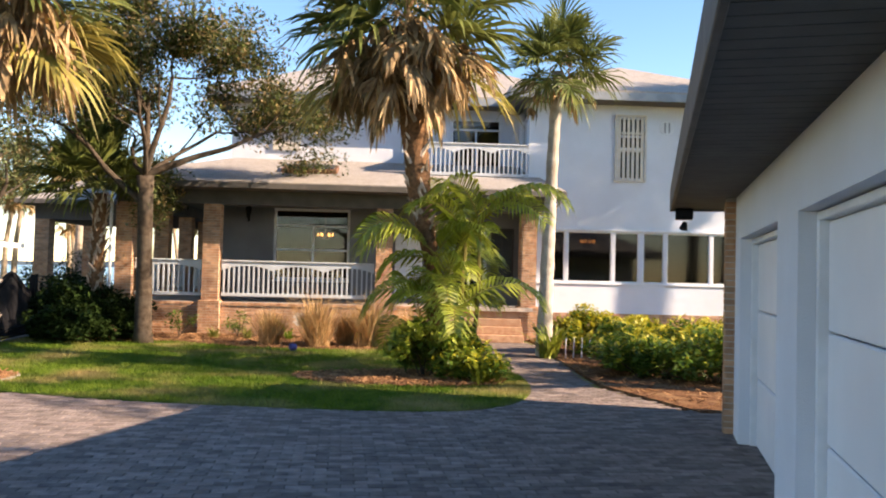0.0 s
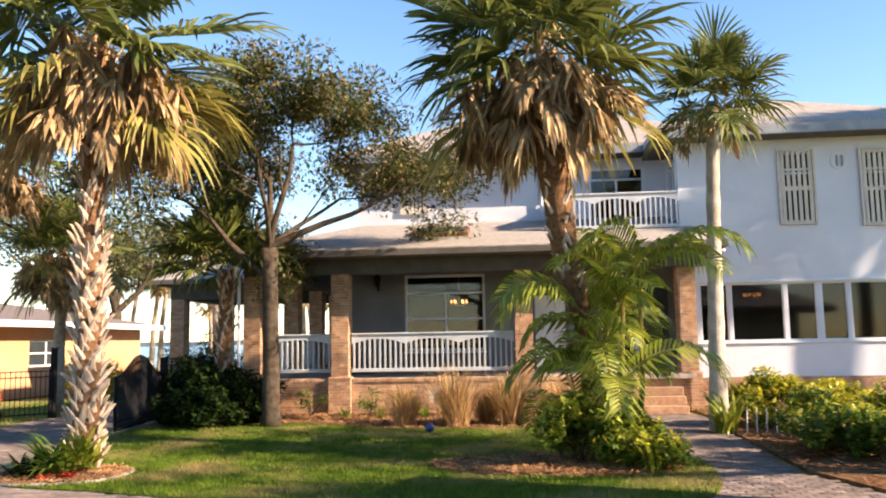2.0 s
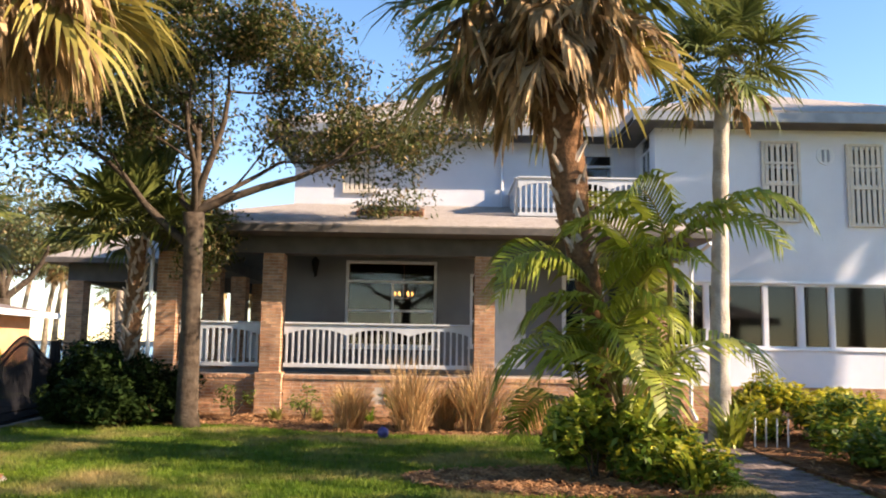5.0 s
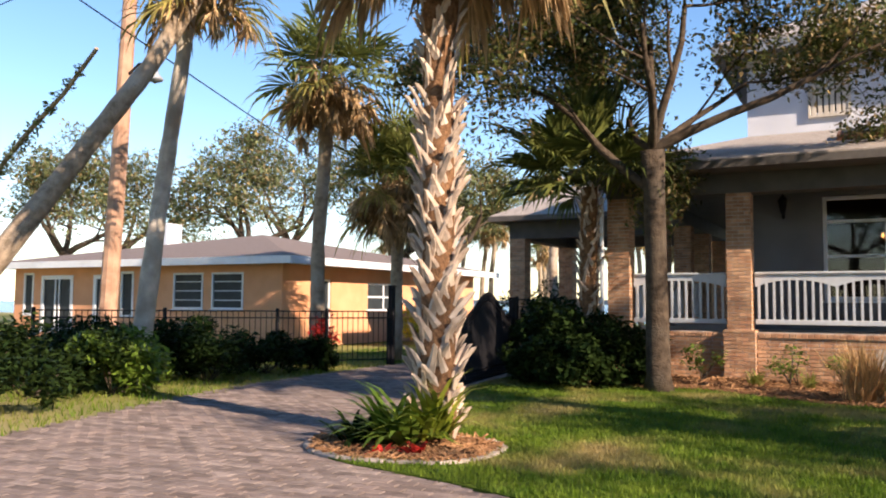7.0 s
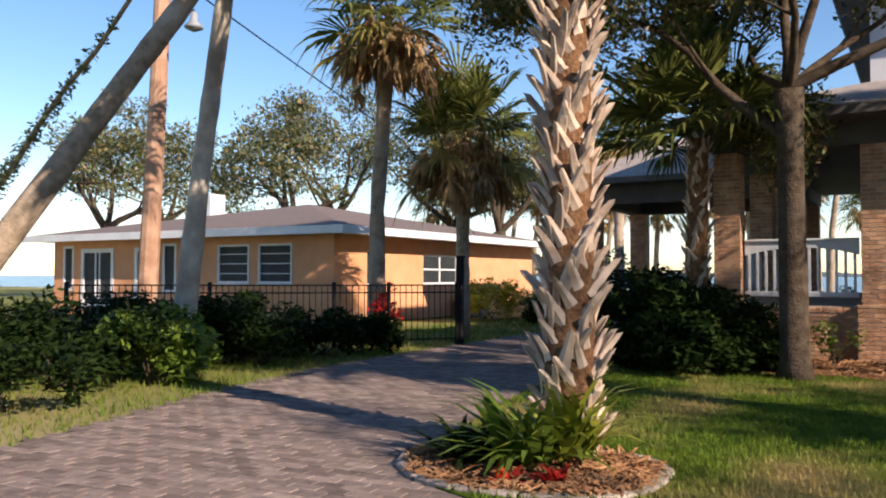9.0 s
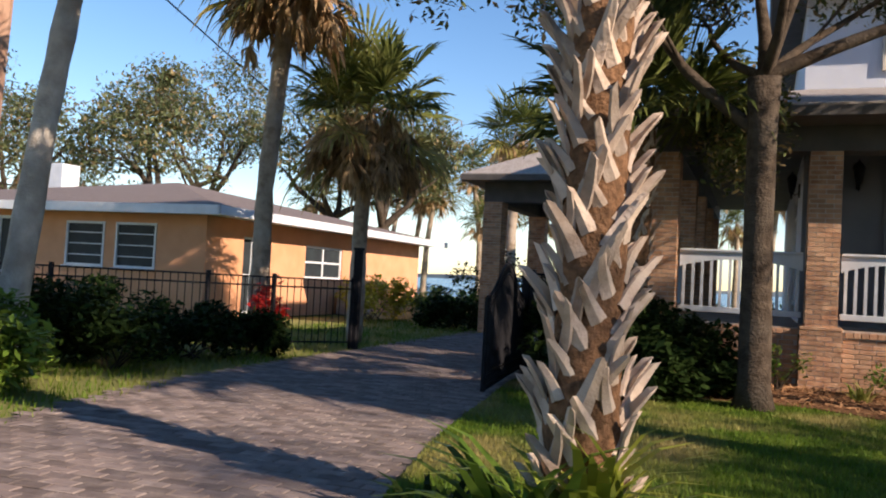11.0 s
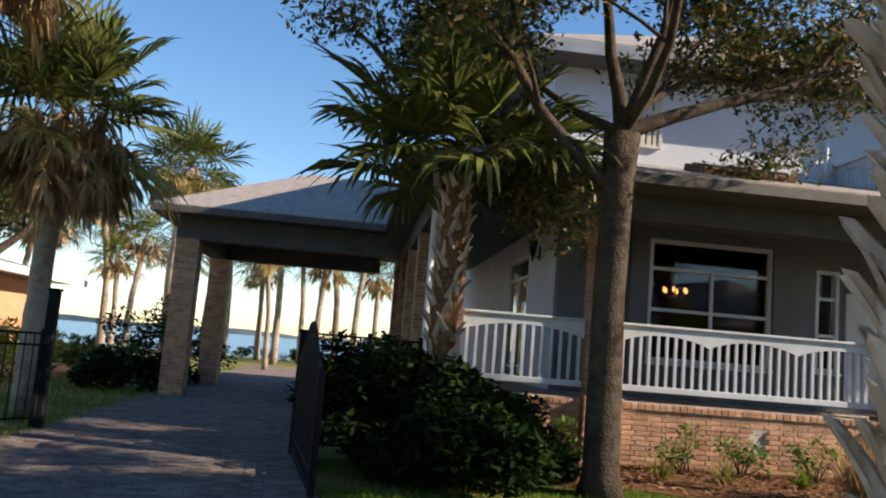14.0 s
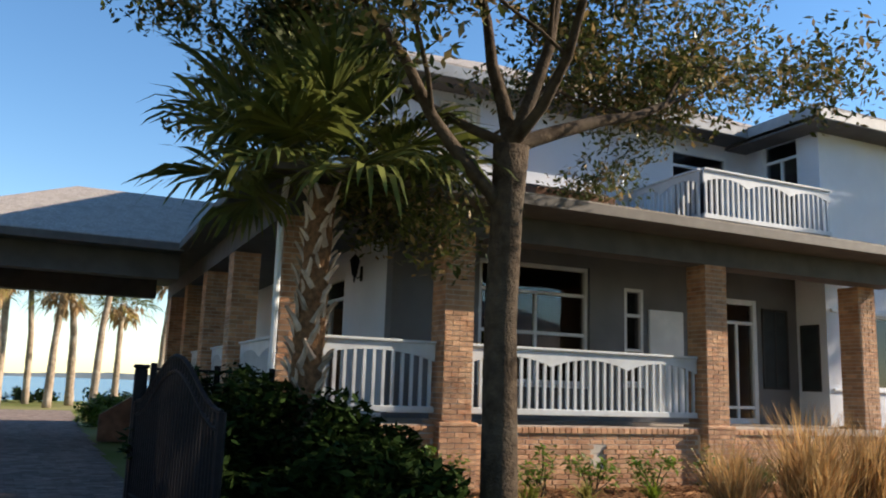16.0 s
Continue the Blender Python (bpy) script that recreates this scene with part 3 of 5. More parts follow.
def railing(ends, z0, z1, arches, label, group="porch railings", step=0.125):
    """A rail from a to b: scalloped top board, bottom rail, square balusters."""
    (xa, ya), (xb, yb) = ends
    a, b = Vector((xa, ya, 0)), Vector((xb, yb, 0))
    d = (b - a).normalized()
    nrm = Vector((-d.y, d.x, 0))
    ln_ = (b - a).length
    r = thing("railing", label, "railing", (xa, ya, 0), group)
    span = ln_ / arches

    def under(u):
        q = (u % span) / span * 2 - 1
        return z1 - 0.105 - 0.125 * min(1, abs(q) ** 2.2)

    mb = MB()
    n = 14 * arches
    for i in range(n):
        u0, u1 = ln_ * i / n, ln_ * (i + 1) / n
        pts = []
        for u, zz in ((u0, under(u0 + 1e-4)), (u1, under(u1 - 1e-4)), (u1, z1), (u0, z1)):
            pts.append(a + d * u - nrm * 0.022 + Vector((0, 0, zz)))
        mb.slab(pts, nrm * 0.044)
    part("top_board", mb.weld(), M_RAIL, r)
    mb = MB()
    mm = Matrix.Translation(a) @ d.to_track_quat("X", "Z").to_matrix().to_4x4()
    mb.cbox(0, ln_, -0.06, 0.06, z1 + 0.001, z1 + 0.04, 0.008, mm)
    part("cap", mb, M_RAIL, r)
    mb = MB()
    mb.cbox(0, ln_, -0.035, 0.035, z0, z0 + 0.085, 0.008, mm)
    part("bottom_rail", mb, M_RAIL, r)
    k = int(ln_ / step)
    for i in range(k):
        u = ln_ * (i + 0.5) / k
        mb = MB()
        mb.box(u - 0.02, u + 0.02, -0.02, 0.02, z0 + 0.085, under(u) + 0.01, mm)
        part("baluster", mb, M_RAIL, r)
    return r


railing(((-7.98, RY), (-6.27, RY)), 1.0, 1.90, 1, "white scalloped porch railing between brick columns")
railing(((-5.77, RY), (-1.81, RY)), 1.0, 1.90, 3, "long white scalloped porch railing with three arches")
for y, y1_ in ((20.86, 23.63), (24.16, 26.34), (26.86, 28.94)):
    railing(((-8.23, y), (-8.23, y1_)), 1.0, 1.90, 2, "white scalloped side porch railing")
railing(((-0.78, 21.48), (2.36, 21.48)), 4.44, 5.31, 3, "white scalloped balcony railing above the porch", "balcony railings")
railing(((-0.78, UY - 0.02), (-0.78, 21.55)), 4.44, 5.31, 2, "white balcony side railing above the porch", "balcony railings")
bp = MB()
bp.cbox(-0.9, 2.39, 21.38, UY, 4.26, 4.40)
solid("balcony_floor", bp, M_WHITE, "white balcony deck above the porch roof", "balcony")

# ---- porch base brickwork and steps ----
pb = MB()
pb.box(-8.0, -6.31, RY - 0.12, RY + 0.12, 0, DECK - 0.101)
pb.box(-5.73, -1.85, RY - 0.12, RY + 0.12, 0, DECK - 0.101)
pb.box(-1.27, 0.55, RY - 0.12, RY + 0.12, 0, DECK - 0.101)
pb.box(-8.35, -8.11, RY + 0.3, 32.8, 0, DECK - 0.101)
porch_base = solid("porch_base", pb, M_MORTAR, "brick base wall of the porch", "wall")
wb = MB()
wb.box(2.75, 9.3, WY - 0.04, WY + 0.25, 0, 0.715)
wing_base = solid("wing_base", wb, M_MORTAR, "brick base of the wing wall", "wall")

# ---- plants ----


def fan(mb, pm, base, d, length, spread=3.6, droop=0.35, n=24, fold=0.0, petiole=0.9, rnd=None, width=0.035):
    """A cabbage palm frond: a petiole that runs on as a bent midrib, and folded leaflets whose tips hang."""
    r = rnd
    d = Vector(d).normalized()
    side = d.cross(Vector((0, 0, 1)))
    side = side.normalized() if side.length > 1e-3 else Vector((1, 0, 0))
    up = side.cross(d)
    roll = r.uniform(-0.6, 0.6)
    side, up = side * math.cos(roll) + up * math.sin(roll), up * math.cos(roll) - side * math.sin(roll)
    base = Vector(base)
    hub = base + d * petiole + Vector((0, 0, -droop * petiole * 0.25))
    w = 0.02
    pm.face(base - side * w, base + side * w, hub + side * w * 0.6, hub - side * w * 0.6)
    rib = d * length * 0.38 - Vector((0, 0, droop * length * 0.16))
    for i in range(n):
        a = (i / (n - 1) - 0.5) * spread
        near = 1 - min(1.0, abs(a) / (spread / 2))
        u = (d * math.cos(a) + side * math.sin(a) + up * (0.22 + fold) * abs(math.sin(a))).normalized()
        ll = length * (0.62 + 0.38 * near) * r.uniform(0.85, 1.1)
        o = hub + rib * near ** 0.7
        t = u.cross(up).normalized() * 0.8 + up * r.uniform(-0.6, 0.6)
        hang = droop * r.uniform(0.4, 1.5) + 0.04
        bend = r.uniform(0.45, 0.7)
        pts = []
        for s, ww in ((0.0, 0.4), (bend, 1.0), (bend + 0.22, 0.62), (1.0, 0.04)):
            q = o + u * ll * s * (1 - 0.25 * hang * s)
            q.z -= hang * ll * s ** 3.2
            pts.append((q, t * width * ww))
        for (q0, w0), (q1, w1) in zip(pts, pts[1:]):
            mb.face(q0 - w0, q0 + w0, q1 + w1, q1 - w1)


def hung(mb, base, az, length, petiole, r, width=0.03, n=16):
    """A dead frond: its stalk bends over, and the shrivelled leaflets hang in a ragged brush."""
    h = Vector((math.cos(az), math.sin(az), 0))
    t = Vector((-h.y, h.x, 0))
    base = Vector(base)
    knee = base + h * petiole * r.uniform(0.35, 0.6) + Vector((0, 0, petiole * r.uniform(-0.2, 0.25)))
    hub = knee + h * petiole * r.uniform(0.1, 0.5) - Vector((0, 0, petiole * r.uniform(0.4, 0.9)))
    w = 0.018
    mb.face(base - t * w, base + t * w, knee + t * w, knee - t * w)
    mb.face(knee - t * w, knee + t * w, hub + t * w * 0.6, hub - t * w * 0.6)
    tilt = h * r.uniform(-0.25, 0.45) + t * r.gauss(0, 0.25)
    for i in range(n):
        u = (Vector((0, 0, -1)) + tilt + t * r.gauss(0, 0.42) + h * r.gauss(0, 0.36)).normalized()
        ll = length * r.uniform(0.45, 1.1)
        a = r.uniform(0, 3.14)
        wv = (t * math.cos(a) + h * math.sin(a)) * width
        o = hub + u * r.uniform(-0.12, 0.12) * length
        m1 = o + u * ll * 0.45 + t * r.gauss(0, 0.04) + h * r.gauss(0, 0.04)
        e1 = m1 + (u + Vector((0, 0, -0.5))).normalized() * ll * 0.55 + t * r.gauss(0, 0.05)
        mb.face(o - wv * 0.5, o + wv * 0.5, m1 + wv, m1 - wv)
        mb.face(m1 - wv, m1 + wv, e1)


def fan_palm(at, trunk_pts, radii, crown_r=1.5, green=26, yellow=4, dead=22, seed=1, label="", n=24, mat_t=None, skirt=0.6, group="fan palms", dead_len=0.75, low=1.3):
    """A cabbage palm: a leaning trunk, a round head of fans, and a skirt of dead ones."""
    r = random.Random(seed)
    p = thing("palm_tree", label, "palm tree", at, group)
    pts = [Vector(at) + Vector(q) for q in trunk_pts]
    curve, rad = [], []
    for i in range(len(pts) - 1):
        for s in range(8):
            t = s / 8
            curve.append(pts[i].lerp(pts[i + 1], t))
            rad.append((radii[i] * (1 - t) + radii[i + 1] * t) * (1 + 0.05 * r.uniform(-1, 1) + (0.06 if s % 2 else 0)))
    curve.append(pts[-1])
    rad.append(radii[-1])
    mb = MB()
    mb.tube(curve, rad, 12)
    part("trunk", mb, mat_t or M_PTRUNK, p, smooth=True)
    head = pts[-1]
    leaves, yel, ded = MB(), MB(), MB()
    ga = math.pi * (3 - math.sqrt(5))
    for i in range(green):
        t = (i + 0.5) / green
        el = math.asin(1 - low * t) + r.uniform(-0.22, 0.22)
        az = i * ga + r.uniform(-0.3, 0.3)
        d = (math.cos(el) * math.cos(az), math.cos(el) * math.sin(az), math.sin(el))
        fan(leaves, leaves, head + Vector((0, 0, 0.2)), d, crown_r * 0.60 * r.uniform(0.72, 1.12), r.uniform(3.4, 4.4), r.uniform(0.05, 0.2) + 0.32 * t * t, n, 0.1, crown_r * 0.42 * r.uniform(0.7, 1.2), r, 0.021 * crown_r)
    for i in range(yellow):
        az = r.uniform(0, 6.28)
        el = r.uniform(-0.7, -0.2)
        fan(yel, yel, head, (math.cos(el) * math.cos(az), math.cos(el) * math.sin(az), math.sin(el)), crown_r * 0.55, 3.4, 0.45, n, 0.15, crown_r * 0.42, r, 0.017 * crown_r)
    for i in range(dead):
        az = i * ga + r.uniform(-0.3, 0.3)
        up_ = Vector((0, 0, r.uniform(0.15, 0.5) - 0.9 * r.random() * skirt))
        if i % 4 == 0:
            el = r.uniform(-1.15, -0.3)
            fan(ded, ded, head + up_ * 0.5, (math.cos(el) * math.cos(az), math.cos(el) * math.sin(az), math.sin(el)), dead_len * crown_r * r.uniform(0.28, 0.42), r.uniform(1.2, 2.2), r.uniform(0.4, 0.7), n, 0.3, crown_r * r.uniform(0.36, 0.52), r, 0.019 * crown_r)
            continue
        hung(ded, head + up_, az, dead_len * crown_r * r.uniform(0.28, 0.55), crown_r * r.uniform(0.25, 0.55), r, 0.019 * crown_r, max(14, n))
    part("crown", leaves, M_FROND, p)
    if yel.f:
        part("yellow_fronds", yel, M_FRONDY, p, "yellowing lower fronds")
    if ded.f:
        part("dead_fronds", ded, M_DEAD, p, "hanging tan dead fronds")
    return p, curve, rad


def boot_mesh(r):
    """A split leaf base: two prongs curving out from the trunk, local z up the trunk, y outwards."""
    mb = MB()
    ln_ = 0.33
    rows = []
    for s in (0.0, 0.3, 0.65, 1.0):
        w = 0.064 * (1 - 0.55 * s)
        y = 0.012 + 0.085 * s ** 2.0
        z = ln_ * s
        th = 0.026 * (1 - 0.35 * s)
        rows.append([(-w, y - 0.012, z), (0, y + 0.016, z + (0.03 if s == 1.0 else 0)), (w, y - 0.012, z), (w * 0.9, y - th - 0.012, z), (0, y - th * 0.7, z), (-w * 0.9, y - th - 0.012, z)])
    base = len(mb.v)
    for row in rows:
        mb.v += row
    for i in range(3):
        for k in range(6):
            a, b = base + i * 6 + k, base + i * 6 + (k + 1) % 6
            mb.f.append((a, b, b + 6, a + 6))
    mb.f.append(tuple(base + 18 + k for k in range(6)))
    return mb


BOOT = boot_mesh(None).mesh("boot", M_BOOT)


def add_boots(p, curve, rad, count, scale, seed, z0, z1):
    """Boots in two crossing spirals up the trunk, each an object on one mesh."""
    r = random.Random(seed)
    ga = math.pi * (3 - math.sqrt(5))
    length = len(curve) - 1
    for i in range(count):
        t = z0 + (z1 - z0) * (i + r.uniform(-0.3, 0.3)) / count
        t = min(max(t, 0), 0.999)
        k = int(t * length)
        q = curve[k].lerp(curve[k + 1], t * length - k)
        rr = rad[k] * 0.92
        a = i * ga
        ob = part("boot", BOOT, None, p)
        s = scale * r.uniform(0.8, 1.2)
        # tip leans aside, so that the prongs cross
        lean = (0.52 if i % 2 else -0.52) + r.uniform(-0.15, 0.15)
        m = Matrix.Translation(q - Vector(p.location) + Vector((math.cos(a), math.sin(a), 0)) * rr) @ Matrix.Rotation(a - math.pi / 2, 4, "Z") @ Matrix.Rotation(lean, 4, "Y") @ Matrix.Rotation(-r.uniform(-0.04, 0.14), 4, "X") @ Matrix.Diagonal((s, s, s * r.uniform(0.8, 1.25), 1))
        ob.matrix_basis = m


def leaf_cloud(mb, centres, count, size, r, flat=0.5):
    """Small folded leaves scattered in balls (x, y, z, radius)."""
    wts = [c[3] ** 2 for c in centres]
    for _ in range(count):
        c = r.choices(centres, wts)[0]
        d = Vector((r.gauss(0, 1), r.gauss(0, 1), r.gauss(0, 1))).normalized() * c[3] * r.random() ** 0.4
        d.z *= c[4] if len(c) > 4 else 0.8
        q = Vector(c[:3]) + d
        u = Vector((r.gauss(0, 1), r.gauss(0, 1), r.gauss(0, flat))).normalized()
        w = u.cross(Vector((r.gauss(0, 0.5), r.gauss(0, 0.5), 1))).normalized()
        s = size * r.uniform(0.6, 1.3)
        mb.face(q - u * s, q + w * s * 0.42 - u * s * 0.1, q + u * s, q - w * s * 0.42 - u * s * 0.1)


def shrub(name, at, size, leaves, leaf, material, label, category="shrub", seed=1, stems=9, group="", balls=16, extra=None):
    r = random.Random(seed)
    p = thing(name, label, category, at, group)
    sx, sy, sz = size
    mb = MB()
    cs = []
    for i in range(balls):
        a, q = r.uniform(0, 6.28), math.sqrt(r.random())
        c = (at[0] + sx * q * math.cos(a), at[1] + sy * q * math.sin(a), at[2] + sz * r.uniform(0.25, 0.85) * (1 - 0.35 * q), 0.30 * min(sx, sy, sz) + r.uniform(0.02, 0.14))
        cs.append(c)
    for i in range(stems):
        c = cs[i % len(cs)]
        mb.tube([(at[0] + r.uniform(-0.25, 0.25) * sx, at[1] + r.uniform(-0.25, 0.25) * sy, at[2] - 0.02), ((at[0] + c[0]) / 2, (at[1] + c[1]) / 2, at[2] + c[2] * 0.55), c[:3]], [0.014, 0.010, 0.005], 5)
    part("stem", mb, M_BARK, p)["kind"] = "stuff"
    lb = MB()
    leaf_cloud(lb, cs, leaves, leaf, r)
    part("foliage", lb, material, p)
    # extra: brighter leaves set slightly higher, sunlit tops put in as leaf colour
    if extra:
        lb = MB()
        top_ = [(c[0], c[1], c[2] + 0.08, c[3]) for c in cs]
        leaf_cloud(lb, top_, extra[1], leaf, r)
        part("bright_foliage", lb, extra[0], p)
    return p


def strap_clump(name, at, count, length, width, material, label, category, seed=1, upright=0.6, bend=0.8, group=""):
    """A rosette of arching strap leaves."""
    r = random.Random(seed)
    p = thing(name, label, category, at, group)
    mb = MB()
    for i in range(count):
        az, el = r.uniform(0, 6.28), r.uniform(upright - 0.35, min(1.5, upright + 0.5))
        ll = length * r.uniform(0.6, 1.15)
        o = Vector(at) + Vector((r.gauss(0, 0.10 * length), r.gauss(0, 0.10 * length), 0))
        h = Vector((math.cos(az), math.sin(az), 0))
        t = Vector((-h.y, h.x, 0))
        pts, q, e = [], o, el
        for s in range(5):
            pts.append((q.copy(), t * width * (0.5, 1, 0.95, 0.6, 0.06)[s]))
            q = q + (h * math.cos(e) + Vector((0, 0, math.sin(e)))) * ll / 4
            e -= bend * (0.4 + 0.25 * s)
        for (q0, w0), (q1, w1) in zip(pts, pts[1:]):
            mb.face(q0 - w0, q0 + w0, q1 + w1, q1 - w1)
    part("leaves", mb, material, p)
    return p


def oak(name, at, trunk, limbs, leaf_mat, label, seed, leaf_count, leaf_size, depth=3, spread=0.55, dry=0, limb_len=1.0, group="", cloud=0.55):
    """A broadleaf tree: trunk points, first limbs (direction, length, radius), then forks down to leafy twigs."""
    r = random.Random(seed)
    p = thing(name, label, "tree", at, group)
    mb = MB()
    base = Vector(at)
    pts = [base + Vector(q[:3]) for q in trunk]
    mb.tube(pts, [q[3] for q in trunk], 12)
    tips = []

    def grow(start, d, ln_, rad, lev):
        q, pts_, rr, e = start.copy(), [start.copy()], [rad], Vector(d).normalized()
        for s in range(4):
            e = (e + Vector((r.gauss(0, 0.16), r.gauss(0, 0.16), r.gauss(0.04, 0.10)))).normalized()
            q = q + e * ln_ / 4
            pts_.append(q.copy())
            rr.append(rad * (1 - 0.13 * (s + 1)))
        mb.tube(pts_, rr, 7 if lev > 1 else 4, cap=False)
        if lev == 2:
            tips.append((*pts_[3], cloud * 0.9, 0.75))
        if lev <= 1:
            tips.append((q.x, q.y, q.z, cloud * r.uniform(0.6, 1.15), 0.75))
            tips.append((*pts_[2], cloud * 0.7, 0.75))
        if lev == 0:
            return
        for k in range(3 if lev > 1 else 3):
            f = (e + Vector((r.gauss(0, spread), r.gauss(0, spread), r.gauss(0.0, spread * 0.7)))).normalized()
            grow(pts_[r.choice((2, 3, 4, 4))], f, ln_ * r.uniform(0.55, 0.8), rr[-1] * 0.72, lev - 1)

    for k, d, ln_, rad in limbs:
        grow(pts[k], d, ln_ * limb_len, rad, depth)
    part("trunk", mb, M_BARK, p, smooth=True)
    lb = MB()
    leaf_cloud(lb, tips, leaf_count, leaf_size, r, 0.8)
    part("crown", lb, leaf_mat, p)
    if dry:
        lb = MB()
        leaf_cloud(lb, tips, dry, leaf_size, r, 0.8)
        part("dry_leaves", lb, M_OAKDRY, p, "sparse browned leaves")
    return p


# large plants in the front garden
cp_, cc, cr = fan_palm((-0.5, 13.3, 0), [(0, 0, 0), (-0.05, 0, 1.7), (-0.35, 0, 3.1), (-0.66, 0.05, 6.0)], [0.15, 0.13, 0.19, 0.30], 2.2, 34, 5, 84, 11, "tall cabbage palm with shaggy trunk and dead fronds", 30, M_FIBRE, dead_len=0.85, skirt=0.4)
add_boots(cp_, cc, cr, 90, 0.62, 4, 0.5, 0.99)
fan_palm((1.97, 16.45, 0), [(0, 0, 0), (0.05, 0, 2.2), (0.12, 0, 4.5), (0.2, 0, 6.15)], [0.18, 0.135, 0.12, 0.12], 1.35, 46, 0, 10, 12, "slender smooth-trunked palm beside the garden path", 26, M_PTRUNKW, dead_len=0.6, low=1.6)
bp_, bc, br = fan_palm((-7.62, 11.85, 0), [(0, 0, 0), (0.02, 0, 1.6), (0.0, 0, 3.2), (0.02, 0.05, 6.0)], [0.20, 0.16, 0.15, 0.20], 2.25, 34, 6, 84, 13, "cabbage palm whose trunk is covered in split boots", 30, M_FIBRE, dead_len=0.85, skirt=0.4)
add_boots(bp_, bc, br, 285, 0.8, 5, 0.01, 0.99)
sp_, sc, sr = fan_palm((-8.42, 19.1, 0), [(0, 0, 0), (0, 0, 1.6), (0.05, -0.05, 3.45)], [0.17, 0.16, 0.14], 1.85, 38, 0, 0, 14, "young cabbage palm with booted trunk beside the porch", 34, M_FIBRE, low=1.05)
add_boots(sp_, sc, sr, 120, 0.62, 6, 0.05, 0.98)
oak("oak_tree", (-6.85, 17.7, 0), [(0, 0, 0, 0.25), (0.0, 0, 0.25, 0.19), (-0.02, 0, 2.0, 0.165), (-0.02, -0.08, 3.1, 0.165), (-0.02, -0.15, 3.75, 0.19)],
    [(4, (-0.15, 0.1, 1), 2.0, 0.09), (4, (0.8, -0.36, 0.62), 2.5, 0.09), (4, (0.5, 0.6, 0.6), 2.1, 0.065), (3, (-0.85, -0.25, 0.72), 2.4, 0.085), (4, (0.2, -0.8, 0.6), 2.1, 0.065), (4, (-0.6, 0.6, 0.6), 2.0, 0.06), (4, (0.35, -0.1, 1.0), 2.3, 0.08)],
    M_OAKLEAF, "small oak with grey trunk and sparse leathery crown", 21, 56000, 0.058, 3, 0.7, 20000, 1.0, "", 0.62)

# neighbouring palms by the drive
fan_palm((-14.6, 19.35, 0), [(0, 0, 0), (-0.02, 0, 2.6), (0.25, 0, 6.2)], [0.19, 0.14, 0.15], 1.8, 36, 6, 100, 31, "tall neighbouring cabbage palm with brown skirt", 20, group="drive palms")
fan_palm((-13.9, 21.5, 0), [(0, 0, 0), (0.0, 0, 2.2), (0.05, 0, 4.15)], [0.16, 0.14, 0.17], 1.75, 36, 10, 150, 32, "full-headed cabbage palm with tan dead skirt", 26, group="drive palms", low=0.95, skirt=0.7)
fan_palm((-14.45, 14.3, 0), [(0, 0, 0), (0.18, 0.2, 2.8), (0.40, 0.42, 5.4), (0.5, 0.5, 6.8)], [0.17, 0.13, 0.12, 0.13], 1.6, 24, 4, 22, 33, "pale-trunked palm rising from the hedge", 18, M_PTRUNKW, group="drive palms")
fan_palm((-15.4, 11.0, 0), [(0, 0, 0), (1.1, 1.7, 3.14), (1.8, 2.6, 4.9), (2.4, 3.3, 6.6)], [0.19, 0.145, 0.13, 0.13], 1.5, 22, 4, 22, 34, "strongly leaning palm with grey trunk", 18, M_PTRUNK, group="drive palms")
fan_palm((-15.2, 36.0, 0), [(0, 0, 0), (-0.1, 0, 3), (0.05, 0, 6.4)], [0.2, 0.17, 0.18], 1.9, 44, 10, 50, 35, "cabbage palm behind the carport", 18, group="shore palms")

# shore palms: three built, the rest copied
PROTO = []
for k, (h, lean) in enumerate(((6.2, 0.5), (7.4, -0.7), (5.2, 0.2))):
    PROTO.append(fan_palm((-24.5 + 3 * k, 50 + k, -0.03), [(0, 0, 0), (lean * 0.2, 0, h * 0.5), (lean, 0, h)], [0.19, 0.14, 0.14], 1.8, 30, 5, 34, 40 + k, "slender shore palm before the bay", 14, group="shore palms")[0])
for i, (x, y, s, rz) in enumerate(((-26.5, 53, 1.0, 40), (-22.8, 55, 0.9, 120), (-20.5, 49, 0.85, 200), (-17.3, 54, 1.0, 20), (-15.8, 52, 0.95, 75), (-14.6, 56, 1.0, 130), (-13.2, 51, 1.05, 260), (-12.2, 55, 0.9, 310), (-11.2, 50, 1.0, 10), (-10.3, 54, 1.1, 160), (-9.4, 50, 0.95, 220), (-8.2, 56, 1.0, 90), (-6.5, 52, 1.05, 300), (-29.5, 56, 1.0, 180), (-33, 52, 1.1, 60), (-18.6, 44, 0.8, 0), (-12.8, 43, 0.62, 45))):
    c = copy_thing(PROTO[i % 3], pose(x, y, -0.03, 0, 0, rz))
    c.scale = (s, s, s)

# a thin mossy trunk that leans far over the neighbour's garden
lt = thing("leaning_tree", "thin leaning trunk hung with moss", "tree", (-37.9, 22.3, 0))
A, B = Vector((-37.9, 22.3, 0)), Vector((-20.4, 18.1, 7.45))
lean_pts = [A.lerp(B, k / 10) + Vector((0, 0, 0.35 * math.sin(k * 1.9))) * (0.3 if 0 < k < 10 else 0) for k in range(11)]
part("trunk", MB().tube(lean_pts, [0.12 - 0.007 * k for k in range(11)], 8), M_PTRUNK, lt)
rl = random.Random(57)
moss = MB()
